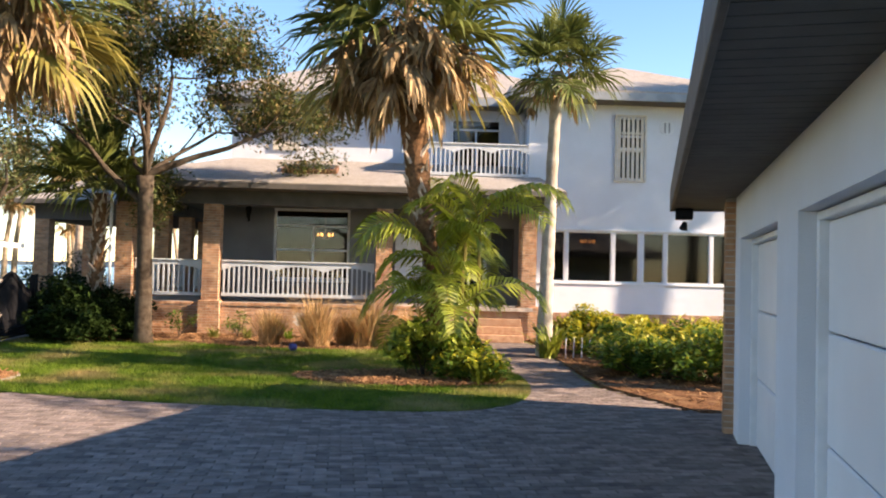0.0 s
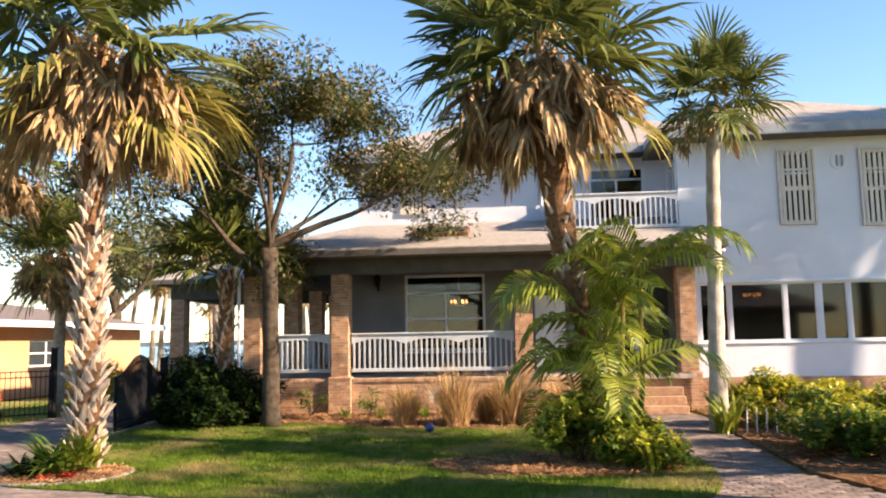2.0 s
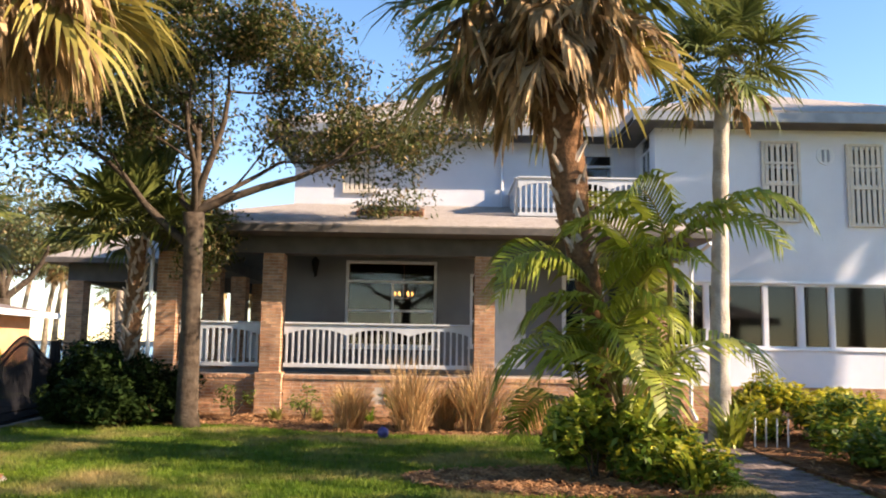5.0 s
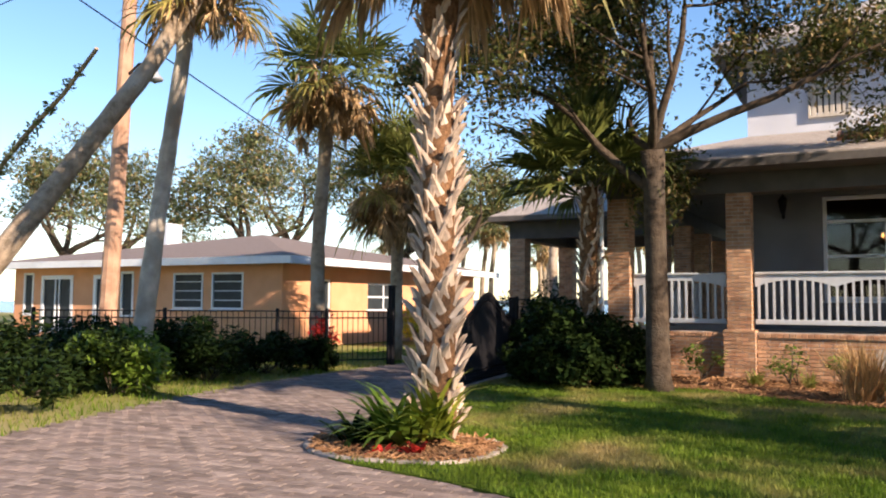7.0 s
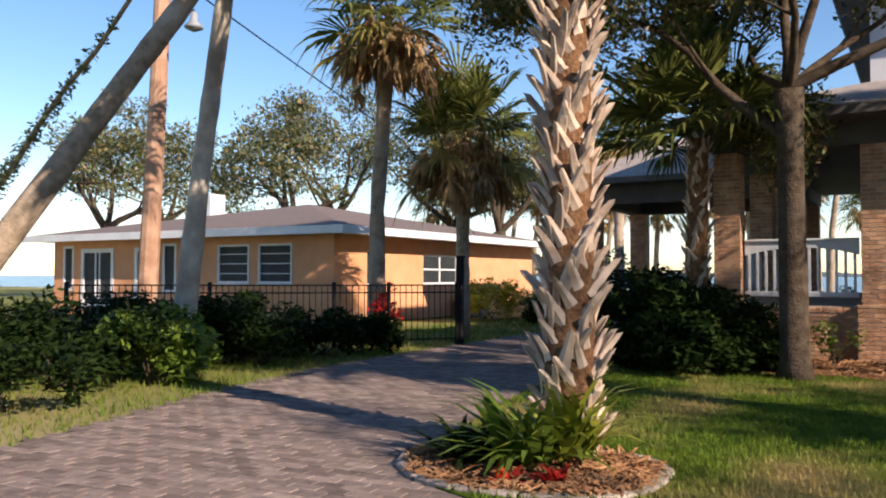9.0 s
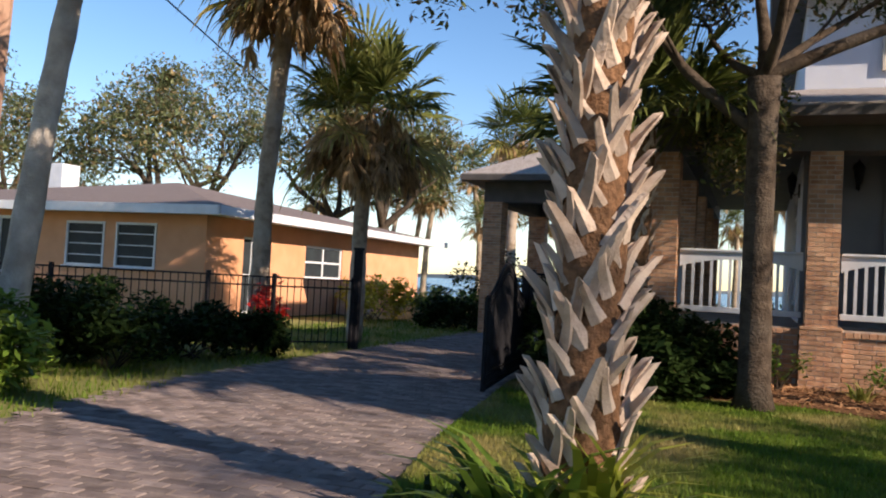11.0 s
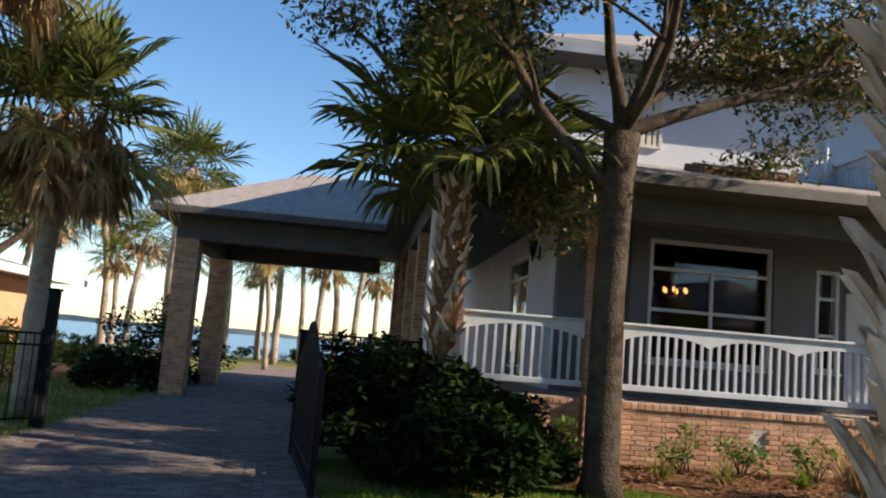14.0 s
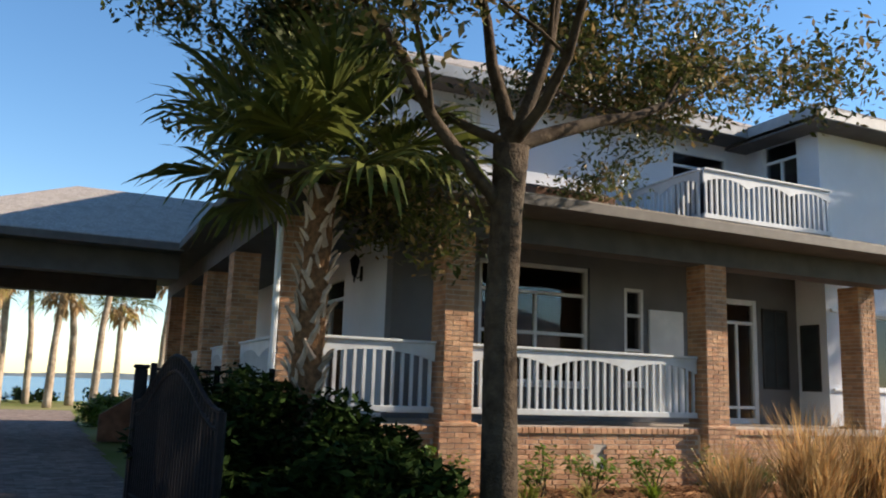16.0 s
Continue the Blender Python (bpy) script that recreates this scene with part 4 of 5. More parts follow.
leaf_cloud(moss, [(*A.lerp(B, 0.45 + 0.5 * k / 16), 0.34 - 0.012 * k, 1.2) for k in range(17)], 1300, 0.09, rl)
# Moss in the lighter far-leaf green, with distance haze put into its colour
part("moss", moss, M_FARLEAF, lt, "thin hanging moss and leaves")

# big trees behind the neighbour's house
for i, (x, y, h, sd) in enumerate(((-36, 41, 1.0, 51), (-44, 35, 0.9, 52), (-29, 47, 1.0, 53), (-40, 50, 1.25, 54), (-24.5, 44, 0.85, 55), (-50, 44, 1.1, 56))):
    oak("shade_tree", (x, y, 0), [(0, 0, 0, 0.5), (0.2, 0, 2.0, 0.4), (0.1, 0.2, 4.2 * h, 0.34)],
        [(2, (-0.7, 0, 0.8), 3.6 * h, 0.2), (2, (0.8, 0.2, 0.7), 3.8 * h, 0.2), (2, (0.1, 0.5, 1), 3.6 * h, 0.18), (2, (0.2, -0.7, 0.8), 3.4 * h, 0.18)],
        M_FARLEAF, "tall spreading tree with mossy airy crown", sd, 6500, 0.15, 3, 0.7, 1800, 1.0, "trees behind the bungalow", 1.0)

# far shrub line on the shore, dry hedge
for i, (x, y, sx, sz) in enumerate(((-20, 57, 5, 0.9), (-11, 58, 5, 0.9), (-29, 57, 5, 1.0), (-4, 57, 5, 1.1))):
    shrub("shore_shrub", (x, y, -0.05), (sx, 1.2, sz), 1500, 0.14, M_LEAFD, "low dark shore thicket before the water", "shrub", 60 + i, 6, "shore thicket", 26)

# ---- neighbour bungalow ----
NY, NX = 23.5, -18.95
nh = thing("house", "low orange stucco bungalow with a brown shingle roof", "house", (-24, 28, 0))
NWIN = [(-23.25, -22.0, 1.1, 2.22), (-21.65, -20.4, 1.1, 2.22)]
NDOOR = [(-29.55, -27.9, 0.25, 2.2), (-26.9, -25.95, 0.25, 2.2)]
NSIDE = [(-30.5, -29.95, 0.8, 2.3), (-25.6, -25.0, 0.8, 2.3)]
part("wall", walled("y", NY, 0.2, -31.0, NX, 0, 2.5, NWIN + NDOOR + NSIDE), M_ORANGE, nh)
NSW = [(28.0, 30.2, 1.05, 2.0), (25.0, 25.9, 0.1, 2.05)]
part("wall", walled("x", NX - 0.2, 0.2, NY + 0.2, 36.2, 0, 2.5, NSW), M_ORANGE, nh)
mb = MB()
mb.box(-31.0, -30.8, NY + 0.2, 36.2, 0, 2.5)
mb.box(-30.8, NX - 0.2, 36.0, 36.2, 0, 2.5)
mb.box(-30.8, NX - 0.2, 29.9, 30.0, 0, 2.5)
part("wall", mb, M_ORANGE, nh)
mb = MB()
for pl in hip(-32.0, -18.15, 22.85, 37.0, 2.52, 1.35):
    mb.slab(pl, (0, 0, 0.1))
part("roof", mb, M_NROOF, nh)
mb = MB()
mb.cbox(-32.02, -18.13, 22.82, 22.86, 2.42, 2.64)
mb.cbox(-18.15, -18.11, 22.86, 37.02, 2.42, 2.64)
part("fascia", mb, M_WHITE, nh, "white fascia board")
mb = MB()
mb.box(-32, -18.15, 22.86, 37, 2.46, 2.5)
part("soffit", mb, M_WHITE, nh)
mb = MB()
mb.cbox(-31.0, -30.0, 29.6, 30.4, 3.2, 4.6, 0.02)
part("chimney", mb, M_WHITE, nh, "pale masonry chimney")
mb = MB()
mb.cbox(-18.8, -18.1, 29.7, 30.6, 0.0, 0.75, 0.02)
part("air_conditioner", mb, M_STONE, nh, "grey air conditioner unit by the wall")


def framed(parent, axis, at, u0, u1, z0, z1, bars_u=(), bars_z=(), w=0.06, depth=0.08, mat=None, glassmat=None, sill=True, name="window", bw=0.028):
    """A window in a wall: frame, bars, panes and sill, set just inside the opening."""
    mat, glassmat = mat or M_WHITE, glassmat or M_GLASS
    win = new(name)
    win.parent = parent
    f, g = MB(), MB()

    def bx(m, a, b, p, q, c, d, ch=0.006):
        if axis == "y":
            m.cbox(a, b, p, q, c, d, ch)
        else:
            m.cbox(p, q, a, b, c, d, ch)

    p, q = at - 0.02, at + depth
    bx(f, u0, u0 + w, p, q, z0, z1)
    bx(f, u1 - w, u1, p, q, z0, z1)
    bx(f, u0 + w, u1 - w, p, q, z0, z0 + w)
    bx(f, u0 + w, u1 - w, p, q, z1 - w, z1)
    part("frame", f, mat, win)
    for bu, c, d in bars_u:
        b = MB()
        bx(b, bu - bw, bu + bw, p + 0.012, q - 0.012, c, d)
        part("bar", b, mat, win)
    for bz in bars_z:
        b = MB()
        bx(b, u0 + w, u1 - w, p + 0.01, q - 0.01, bz - bw, bz + bw)
        part("bar", b, mat, win)
    bx(g, u0 + w * 0.6, u1 - w * 0.6, at + 0.03, at + 0.036, z0 + w * 0.6, z1 - w * 0.6, 0.001)
    pane = part("pane", g, glassmat, win)
    pane.visible_shadow = False
    if sill:
        b = MB()
        bx(b, u0 - 0.05, u1 + 0.05, at - 0.07, at - 0.021, z0 - 0.05, z0 - 0.005)
        part("sill", b, mat, win)
    return win


M_DARKPANE = surf("dark_pane", (0.012, 0.016, 0.02), (0.02, 0.03, 0.035), 3, 0.65, 0)
M_GLASSD = glass("screen_glass", (0.05, 0.045, 0.045), 0.05)
for a, b, c, d in NWIN:
    framed(nh, "y", NY, a, b, c, d, [], [c + 0.28, c + 0.56, c + 0.84], glassmat=M_DARKPANE, bw=0.014)
for a, b, c, d in NDOOR:
    framed(nh, "y", NY, a, b, c, d, [((a + b) / 2 - 0.1, c, d), ((a + b) / 2 + 0.1, c, d)], [], 0.14, glassmat=M_DARKPANE, sill=False)
for a, b, c, d in NSIDE:
    framed(nh, "y", NY, a, b, c, d, [], [], 0.08, glassmat=M_DARKPANE, sill=False)
for a, b, c, d in NSW:
    framed(nh, "x", NX - 0.12, a, b, c, d, [((a + b) / 2, c, d)], [(c + d) / 2], glassmat=M_DARKPANE)

# ---- windows and doors of the house ----


def house_window(n, label, *args, **kw):
    w = tagged(new("window_%d" % n), label, "window", "", "structure")
    framed(w, *args, **kw)
    return w


a, b, c, d = PIC
house_window(1, "large white-framed picture window under the porch", "y", FY + 0.02, a, b, c, d, [((a + b) / 2 + 0.03, c, 2.98)], [2.98, 2.3], w=0.07)
tr = MB()
for x0, x1, z0, z1 in ((a - 0.32, a - 0.01, c - 0.3, d + 0.25), (b + 0.01, b + 0.32, c - 0.3, d + 0.25), (a - 0.01, b + 0.01, d + 0.01, d + 0.25), (a - 0.01, b + 0.01, c - 0.3, c - 0.06)):
    tr.box(x0, x1, FY - 0.05, FY - 0.001, z0, z1)
solid("window_surround", tr, M_STUCCO_SHADE, "raised stucco band round the picture window, coloured as shaded", "trim")
a, b, c, d = SMALL
house_window(2, "narrow dark sash window beside the entry", "y", FY + 0.02, a, b, c, d, [], [2.72, 2.1])
a, b, c, d = WL
house_window(3, "small upper window with cream shutters", "y", UY + 0.02, a, b, c, d, [], [(c + d) / 2 + 0.1])
a, b, c, d = BALWIN
house_window(4, "dark arched upper window behind the balcony", "y", UY + 0.02, a, b, c, d, [((a + b) / 2, c, d - 0.35)], [d - 0.35], w=0.08)
for n, (a, b, c, d) in ((5, W1), (6, W2)):
    house_window(n, "tall upper window with slatted cream shutter", "y", WY + 0.02, a, b, c, d, [], [(c + d) / 2, d - 0.55])


def shutter(a, b, c, d, y):
    """A slatted shutter leaning before the window: frame and vertical slats."""
    s = thing("shutter", "cream slatted shutter before an upper window", "shutter", ((a + b) / 2, y - 0.05, c), "upper shutters")
    mb = MB()
    mb.cbox(a - 0.06, a, y - 0.07, y - 0.025, c - 0.05, d + 0.04)
    mb.cbox(b, b + 0.06, y - 0.07, y - 0.025, c - 0.05, d + 0.04)
    for z in (c - 0.05, (c + d) / 2 - 0.1, d - 0.5, d - 0.01):
        mb.cbox(a, b, y - 0.068, y - 0.027, z, z + 0.06)
    part("frame", mb, M_BLIND, s)
    k = 6
    for i in range(k):
        x = a + (b - a) * (i + 0.5) / k
        mb = MB()
        mb.cbox(x - 0.042, x + 0.042, y - 0.055, y - 0.035, c + 0.01, d - 0.012, 0.004)
        part("slat", mb, M_BLIND, s)


shutter(*W1, WY)
shutter(*W2, WY)
shutter(WL[0], WL[1], WL[2], WL[3], UY)
vt = thing("wall_vent", "round white louvred wall vent", "vent", (6.33, WY, 6.0))
mb = MB()
mb.lathe([(0.16, -0.02), (0.21, -0.02), (0.21, 0.03), (0.16, 0.03)], n=20)
ob = part("ring", mb.mesh("ring", M_WHITE), None, vt)
ob.matrix_basis = Matrix.Rotation(radians(90), 4, "X")
for i in range(5):
    x = -0.12 + 0.06 * i
    mb = MB()
    h = math.sqrt(max(0.0, 0.16 ** 2 - x * x))
    mb.box(6.33 + x - 0.018, 6.33 + x + 0.018, WY - 0.025, WY - 0.005, 6.0 - h, 6.0 + h)
    part("slat", mb, M_FASCIA if i % 2 else M_WHITE, vt)
for n, (a, b) in enumerate(SCR):
    w = tagged(new("window_%d" % (7 + n)), "dark insect screen in a white porch frame", "screen window", "", "structure")
    framed(w, "y", WY + 0.03, a, b, 1.59, 3.0, [], [], 0.03, 0.06, glassmat=M_GLASSD, sill=False)
sl = MB()
sl.cbox(2.5, 8.45, WY - 0.05, WY - 0.001, 3.02, 3.08)
sl.cbox(2.5, 8.45, WY - 0.04, WY - 0.001, 1.52, 1.57)
sl.cbox(8.40, 8.45, WY - 0.04, WY - 0.001, 0.74, 1.51)
solid("trim.003", sl, M_WHITE, "white trim strips round the screened windows", "trim")


def door(n, label, axis, at, u0, u1, z0, z1, mat, transom=0.45):
    dd = tagged(new("door_%d" % n), label, "door", "", "structure")
    framed(dd, axis, at, u0, u1, z0, z1, [((u0 + u1) / 2, z0, z1 - transom)], [z1 - transom, z0 + 0.3], 0.1, 0.09, mat, sill=False, name="door_leaf")
    return dd


door(1, "white entry door with glass and transom", "y", FY + 0.03, *DOOR, M_WHITE)
door(2, "white glazed double door on the side porch", "x", LX + 0.03, *SIDE_DOOR, M_WHITE)
door(3, "white balcony door with glass transom", "x", WX + 0.03, *BALDOOR, M_WHITE)
pn = MB()
pn.cbox(-1.28, -0.5, FY - 0.045, FY - 0.001, 1.0, 2.85, 0.01)
solid("white_panel", pn, M_WHITE, "plain white storm panel leaning beside the entry", "panel", kind="")


def dark_window(axis, at, u0, u1, z0, z1, bars, label):
    """A window with a thin dark frame, set against the wall."""
    w = thing("dark_window", label, "window", (u0, at, z0) if axis == "y" else (at, u0, z0))

    def bx(mb, a, b, p, q, c, d):
        return mb.cbox(a, b, at + p, at + q, c, d, 0.004) if axis == "y" else mb.cbox(at + p, at + q, a, b, c, d, 0.004)

    part("pane", bx(MB(), u0 + 0.04, u1 - 0.04, -0.02, -0.002, z0 + 0.04, z1 - 0.04), M_DARKPANE, w)
    f = MB()
    for a, b, c, d in ((u0, u0 + 0.04, z0, z1), (u1 - 0.04, u1, z0, z1), (u0 + 0.04, u1 - 0.04, z0, z0 + 0.04), (u0 + 0.04, u1 - 0.04, z1 - 0.04, z1)):
        bx(f, a, b, -0.04, -0.002, c, d)
    part("frame", f, M_SCREEN, w)
    for u in bars:
        part("bar", bx(MB(), u - 0.02, u + 0.02, -0.034, -0.021, z0 + 0.04, z1 - 0.04), M_SCREEN, w)


dark_window("y", FY, 1.45, 2.12, 1.52, 3.06, (1.79,), "dark two-leaf window beside the entry door")
dark_window("x", WX, 21.86, 22.3, 1.5, 2.78, (), "narrow dark window in the wing side wall")


def sconce(x, y, z, ax):
    s = thing("wall_lantern", "black iron wall lantern with tapered glass", "wall lamp", (x, y, z), "porch lanterns")
    mb = MB()
    ox, oy = (-0.14, 0) if ax == "x" else (0, -0.14)
    mb.tube([(x, y, z - 0.1), (x + ox * 0.6, y + oy * 0.6, z - 0.16), (x + ox, y + oy, z - 0.1)], [0.012, 0.012, 0.012], 6)
    mb.box(x - 0.03, x + 0.03, y - 0.03, y + 0.03, z - 0.2, z + 0.05)
    part("bracket", mb, M_IRON, s)
    mb = MB()
    mb.lathe([(0.02, -0.14), (0.05, -0.1), (0.085, 0.12), (0.1, 0.13), (0.06, 0.2), (0.015, 0.24), (0.0, 0.29)], (x + ox, y + oy, z), 8)
    part("lantern", mb, M_IRON, s)
    mb = MB()
    mb.lathe([(0.0, -0.25), (0.02, -0.2), (0.02, -0.14)], (x + ox, y + oy, z), 8)
    part("finial", mb, M_IRON, s)


sconce(LX, 23.85, 3.3, "x")
sconce(-5.43, FY, 3.28, "y")


def chandelier(x, y, z):
    s = thing("chandelier", "small brass chandelier with warm bulbs", "chandelier", (x, y, z), "chandeliers")
    mb = MB()
    mb.tube([(x, y, 4.05), (x, y, z)], [0.01, 0.012], 6)
    for k in range(6):
        a = k * math.pi / 3
        mb.tube([(x, y, z), (x + 0.12 * math.cos(a), y + 0.12 * math.sin(a), z - 0.06), (x + 0.22 * math.cos(a), y + 0.22 * math.sin(a), z + 0.03)], [0.01, 0.008, 0.01], 5)
    part("frame", mb, M_POLE, s)
    for k in range(6):
        a = k * math.pi / 3
        mb = MB()
        mb.lathe([(0.0, 0.0), (0.03, 0.03), (0.022, 0.09), (0.0, 0.12)], (x + 0.22 * math.cos(a), y + 0.22 * math.sin(a), z + 0.03), 8)
        part("bulb", mb, M_BULB, s)


chandelier(-3.45, 24.4, 2.75)
chandelier(4.7, 24.2, 2.75)

# skylight, downspouts, security lamp
sk = thing("skylight", "low brown-framed skylight on the porch roof", "skylight", (-3.65, 21.5, 4.45))
mk = Matrix.Translation((-3.65, 21.55, 4.47)) @ Matrix.Rotation(math.atan2(1.06, 3.65), 4, "X")
mb = MB()
mb.cbox(-0.75, 0.75, -0.4, 0.4, -0.05, 0.09, 0.015, mk)
part("frame", mb, M_WOOD, sk)
mb = MB()
mb.cbox(-0.66, 0.66, -0.32, 0.32, 0.091, 0.12, 0.012, mk)
part("dome", mb, M_DARKPANE, sk)


def downspout(pts, label):
    mb = MB()
    mb.tube(pts, [0.04] * len(pts), 8)
    s = thing("downspout", label, "downspout", pts[-1], "downspouts")
    part("pipe", mb, M_WHITE, s)


downspout([(-8.6, 19.75, 3.66), (-8.52, 20.28, 3.4), (-8.52, 20.29, 0.3), (-8.6, 20.1, 0.05)], "white downspout at the porch corner")
downspout([(3.0, 19.78, 3.66), (2.82, 20.5, 3.4), (2.75, 20.5, 0.3), (2.8, 20.3, 0.05)], "white downspout beside the entry column")
downspout([(-1.0, 22.95, 6.72), (-1.0, 23.5, 6.45), (-1.0, 23.52, 5.0)], "white downspout on the upper wall")
lamp = thing("security_lamp", "dark security lamp under the garage eave", "lamp", tuple(GM @ Vector((-0.55, 1.5, 2.5))))
mb = MB()
mb.cbox(-0.62, -0.40, 1.35, 1.6, 2.5, 2.63, 0.01, GM)
part("box", mb, M_IRON, lamp)
mb = MB()
q = GM @ Vector((-0.5, 1.45, 2.46))
mb.tube([q, q + Vector((-0.03, -0.02, -0.09))], [0.03, 0.055], 10)
part("head", mb, M_IRON, lamp)
gc = thing("brick_pier", "dark brick pier at the garage corner", "column", tuple(GM @ Vector((-0.02, 0.14, 0))))
mb = MB()
mb.cbox(-0.10, 0.04, 0.005, 0.17, 0, 2.64, 0.01, GM)
part("core", mb, M_MORTAR, gc)
mb = MB()
bricks(mb, -0.10, 0.04, 0.005, 0.17, 0, 2.6)
mb.v = [tuple(GM @ Vector(v)) for v in mb.v]
part("bricks", mb, M_BRICKJ, gc)["kind"] = "stuff"

# entry steps
st = thing("entry_steps", "brick entry steps with side walls", "steps", (1.15, 20.2, 0))
for k in range(4):
    mb = MB()
    mb.cbox(0.55, 2.05, RY - 0.55 + 0.3 * k - 0.35, RY + 0.7, 0.19 * k + 0.001, 0.19 * (k + 1), 0.012)
    part("step", mb, M_BRICK, st)

# ---- gate and fence ----


def iron_gate(a, b, h0, h1):
    g = thing("iron_gate", "open black iron gate leaf with arched top", "gate", (*a, 0))
    A, B = Vector((*a, 0)), Vector((*b, 0))
    arch = lambda t: h0 + (h1 - h0) * (0.5 - 0.5 * math.cos(2 * math.pi * min(1, t * 1.0)))  # noqa: E731
    for off in (0.0, -0.13):
        mb = MB()
        pts = [A.lerp(B, i / 14) + Vector((0, 0, arch(i / 14) + off)) for i in range(15)]
        mb.tube(pts, [0.02] * 15, 6)
        part("top_rail", mb, M_IRON, g)
    for z in (0.08, 0.22):
        mb = MB()
        mb.tube([A + Vector((0, 0, z)), B + Vector((0, 0, z))], [0.018, 0.018], 6)
        part("bottom_rail", mb, M_IRON, g)
    for i in range(33):
        t = i / 32
        p = A.lerp(B, t)
        mb = MB()
        r = 0.035 if i in (0, 32) else 0.014
        mb.tube([p + Vector((0, 0, 0.03)), p + Vector((0, 0, arch(t)))], [r, r], 6)
        part("bar", mb, M_IRON, g)


def fence_run(posts, h, label, gap=0.11):
    f = thing("iron_fence", label, "fence", (*posts[0], 0), "iron fences")
    for p in posts:
        mb = MB()
        mb.cbox(p[0] - 0.03, p[0] + 0.03, p[1] - 0.03, p[1] + 0.03, 0, h + 0.06, 0.006)
        part("post", mb, M_IRON, f)
    for p, q in zip(posts, posts[1:]):
        A, B = Vector((*p, 0)), Vector((*q, 0))
        for z in (h, h - 0.14, 0.12):
            mb = MB()
            mb.tube([A + Vector((0, 0, z)), B + Vector((0, 0, z))], [0.014, 0.014], 5)
            part("rail", mb, M_IRON, f)
        n = int((B - A).length / gap)
        for i in range(1, n):
            s = A.lerp(B, i / n)
            mb = MB()
            mb.tube([s + Vector((0, 0, 0.08)), s + Vector((0, 0, h))], [0.008, 0.008], 4, cap=False)
            part("picket", mb, M_IRON, f)


iron_gate((-10.05, 19.3), (-9.7, 16.6), 1.1, 1.52)
fence_run([(-9.92, 19.36), (-9.25, 19.62), (-8.6, 19.88)], 1.42, "short black iron fence beside the gate")
fence_run([(-13.25, 20.1), (-14.1, 19.0), (-14.85, 18.3), (-16.6, 16.9), (-18.6, 15.4)], 1.15, "black iron picket fence along the drive")


def gate_post(x, y, h):
    gp = thing("gate_post", "tall square black gate post", "gate post", (x, y, 0), "gate posts")
    part("shaft", MB().cbox(x - 0.06, x + 0.06, y - 0.06, y + 0.06, 0, h, 0.01), M_IRON, gp)
    part("cap", MB().cbox(x - 0.075, x + 0.075, y - 0.075, y + 0.075, h + 0.001, h + 0.04, 0.012), M_IRON, gp)


gate_post(-13.2, 20.15, 1.68)
gate_post(-10.03, 19.42, 1.42)

# steps from the side porch down to the drive, with a sloping brick cheek wall
ss = thing("side_steps", "brick side steps with a sloping cheek wall", "steps", (-9.0, 30.2, 0))
for k in range(4):
    part("step", MB().cbox(-8.46 - 0.32 * (4 - k), -8.46, 29.72, 31.9, 0.19 * k + 0.001, 0.19 * (k + 1), 0.012), M_BRICK, ss)
cheek = [(-8.46, 29.46, 0.0), (-9.95, 29.46, 0.0), (-9.95, 29.46, 0.55), (-8.46, 29.46, 1.5)]
part("cheek_wall", MB().slab(cheek, (0, 0.24, 0)), M_WOOD, ss, "dark brick-red cheek wall")

# pole and wires
up = thing("utility_pole", "weathered reddish wooden utility pole", "utility pole", (-18.5, 17.1, 0))
mb = MB()
mb.tube([(-18.52, 17.05, 0), (-18.4, 17.2, 5), (-18.3, 17.3, 9.5)], [0.2, 0.17, 0.14], 10)
part("shaft", mb, M_POLE, up)
arm = MB()
arm.tube([(-18.36, 17.22, 6.25), (-17.9, 17.2, 6.5), (-17.42, 17.2, 6.42)], [0.03, 0.026, 0.024], 8)
part("lamp_arm", arm, M_IRON, up)
bell = MB()
bell.lathe([(0.03, 0.30), (0.07, 0.26), (0.08, 0.12), (0.19, 0.0), (0.17, -0.03), (0.0, -0.10)], (-17.42, 17.2, 6.1), 12)
part("lamp_head", bell, M_FASCIA, up, "grey bell-shaped lamp head", smooth=True)
far = thing("utility_pole", "weathered reddish wooden utility pole", "utility pole", (-15.2, -5.0, 0))
part("shaft", MB().tube([(-15.2, -5.0, 0), (-15.2, -5.0, 11.0)], [0.2, 0.14], 10), M_POLE, far)
for pts in ([(-15.2, -5.0, 10.8), (-15.6, 8.0, 7.9), (-15.85, 15.0, 6.28), (-16.1, 22.5, 4.55), (-18.15, 30.0, 2.62)], [(-18.3, 17.3, 9.2), (-30.0, 18.0, 8.5), (-60.0, 20.0, 9.0)]):
    w = thing("overhead_wire", "thin black overhead wire", "wire", pts[0], "overhead wires")
    part("cable", MB().tube(pts, [0.014] * len(pts), 5), M_IRON, w)

# ---- planting ----


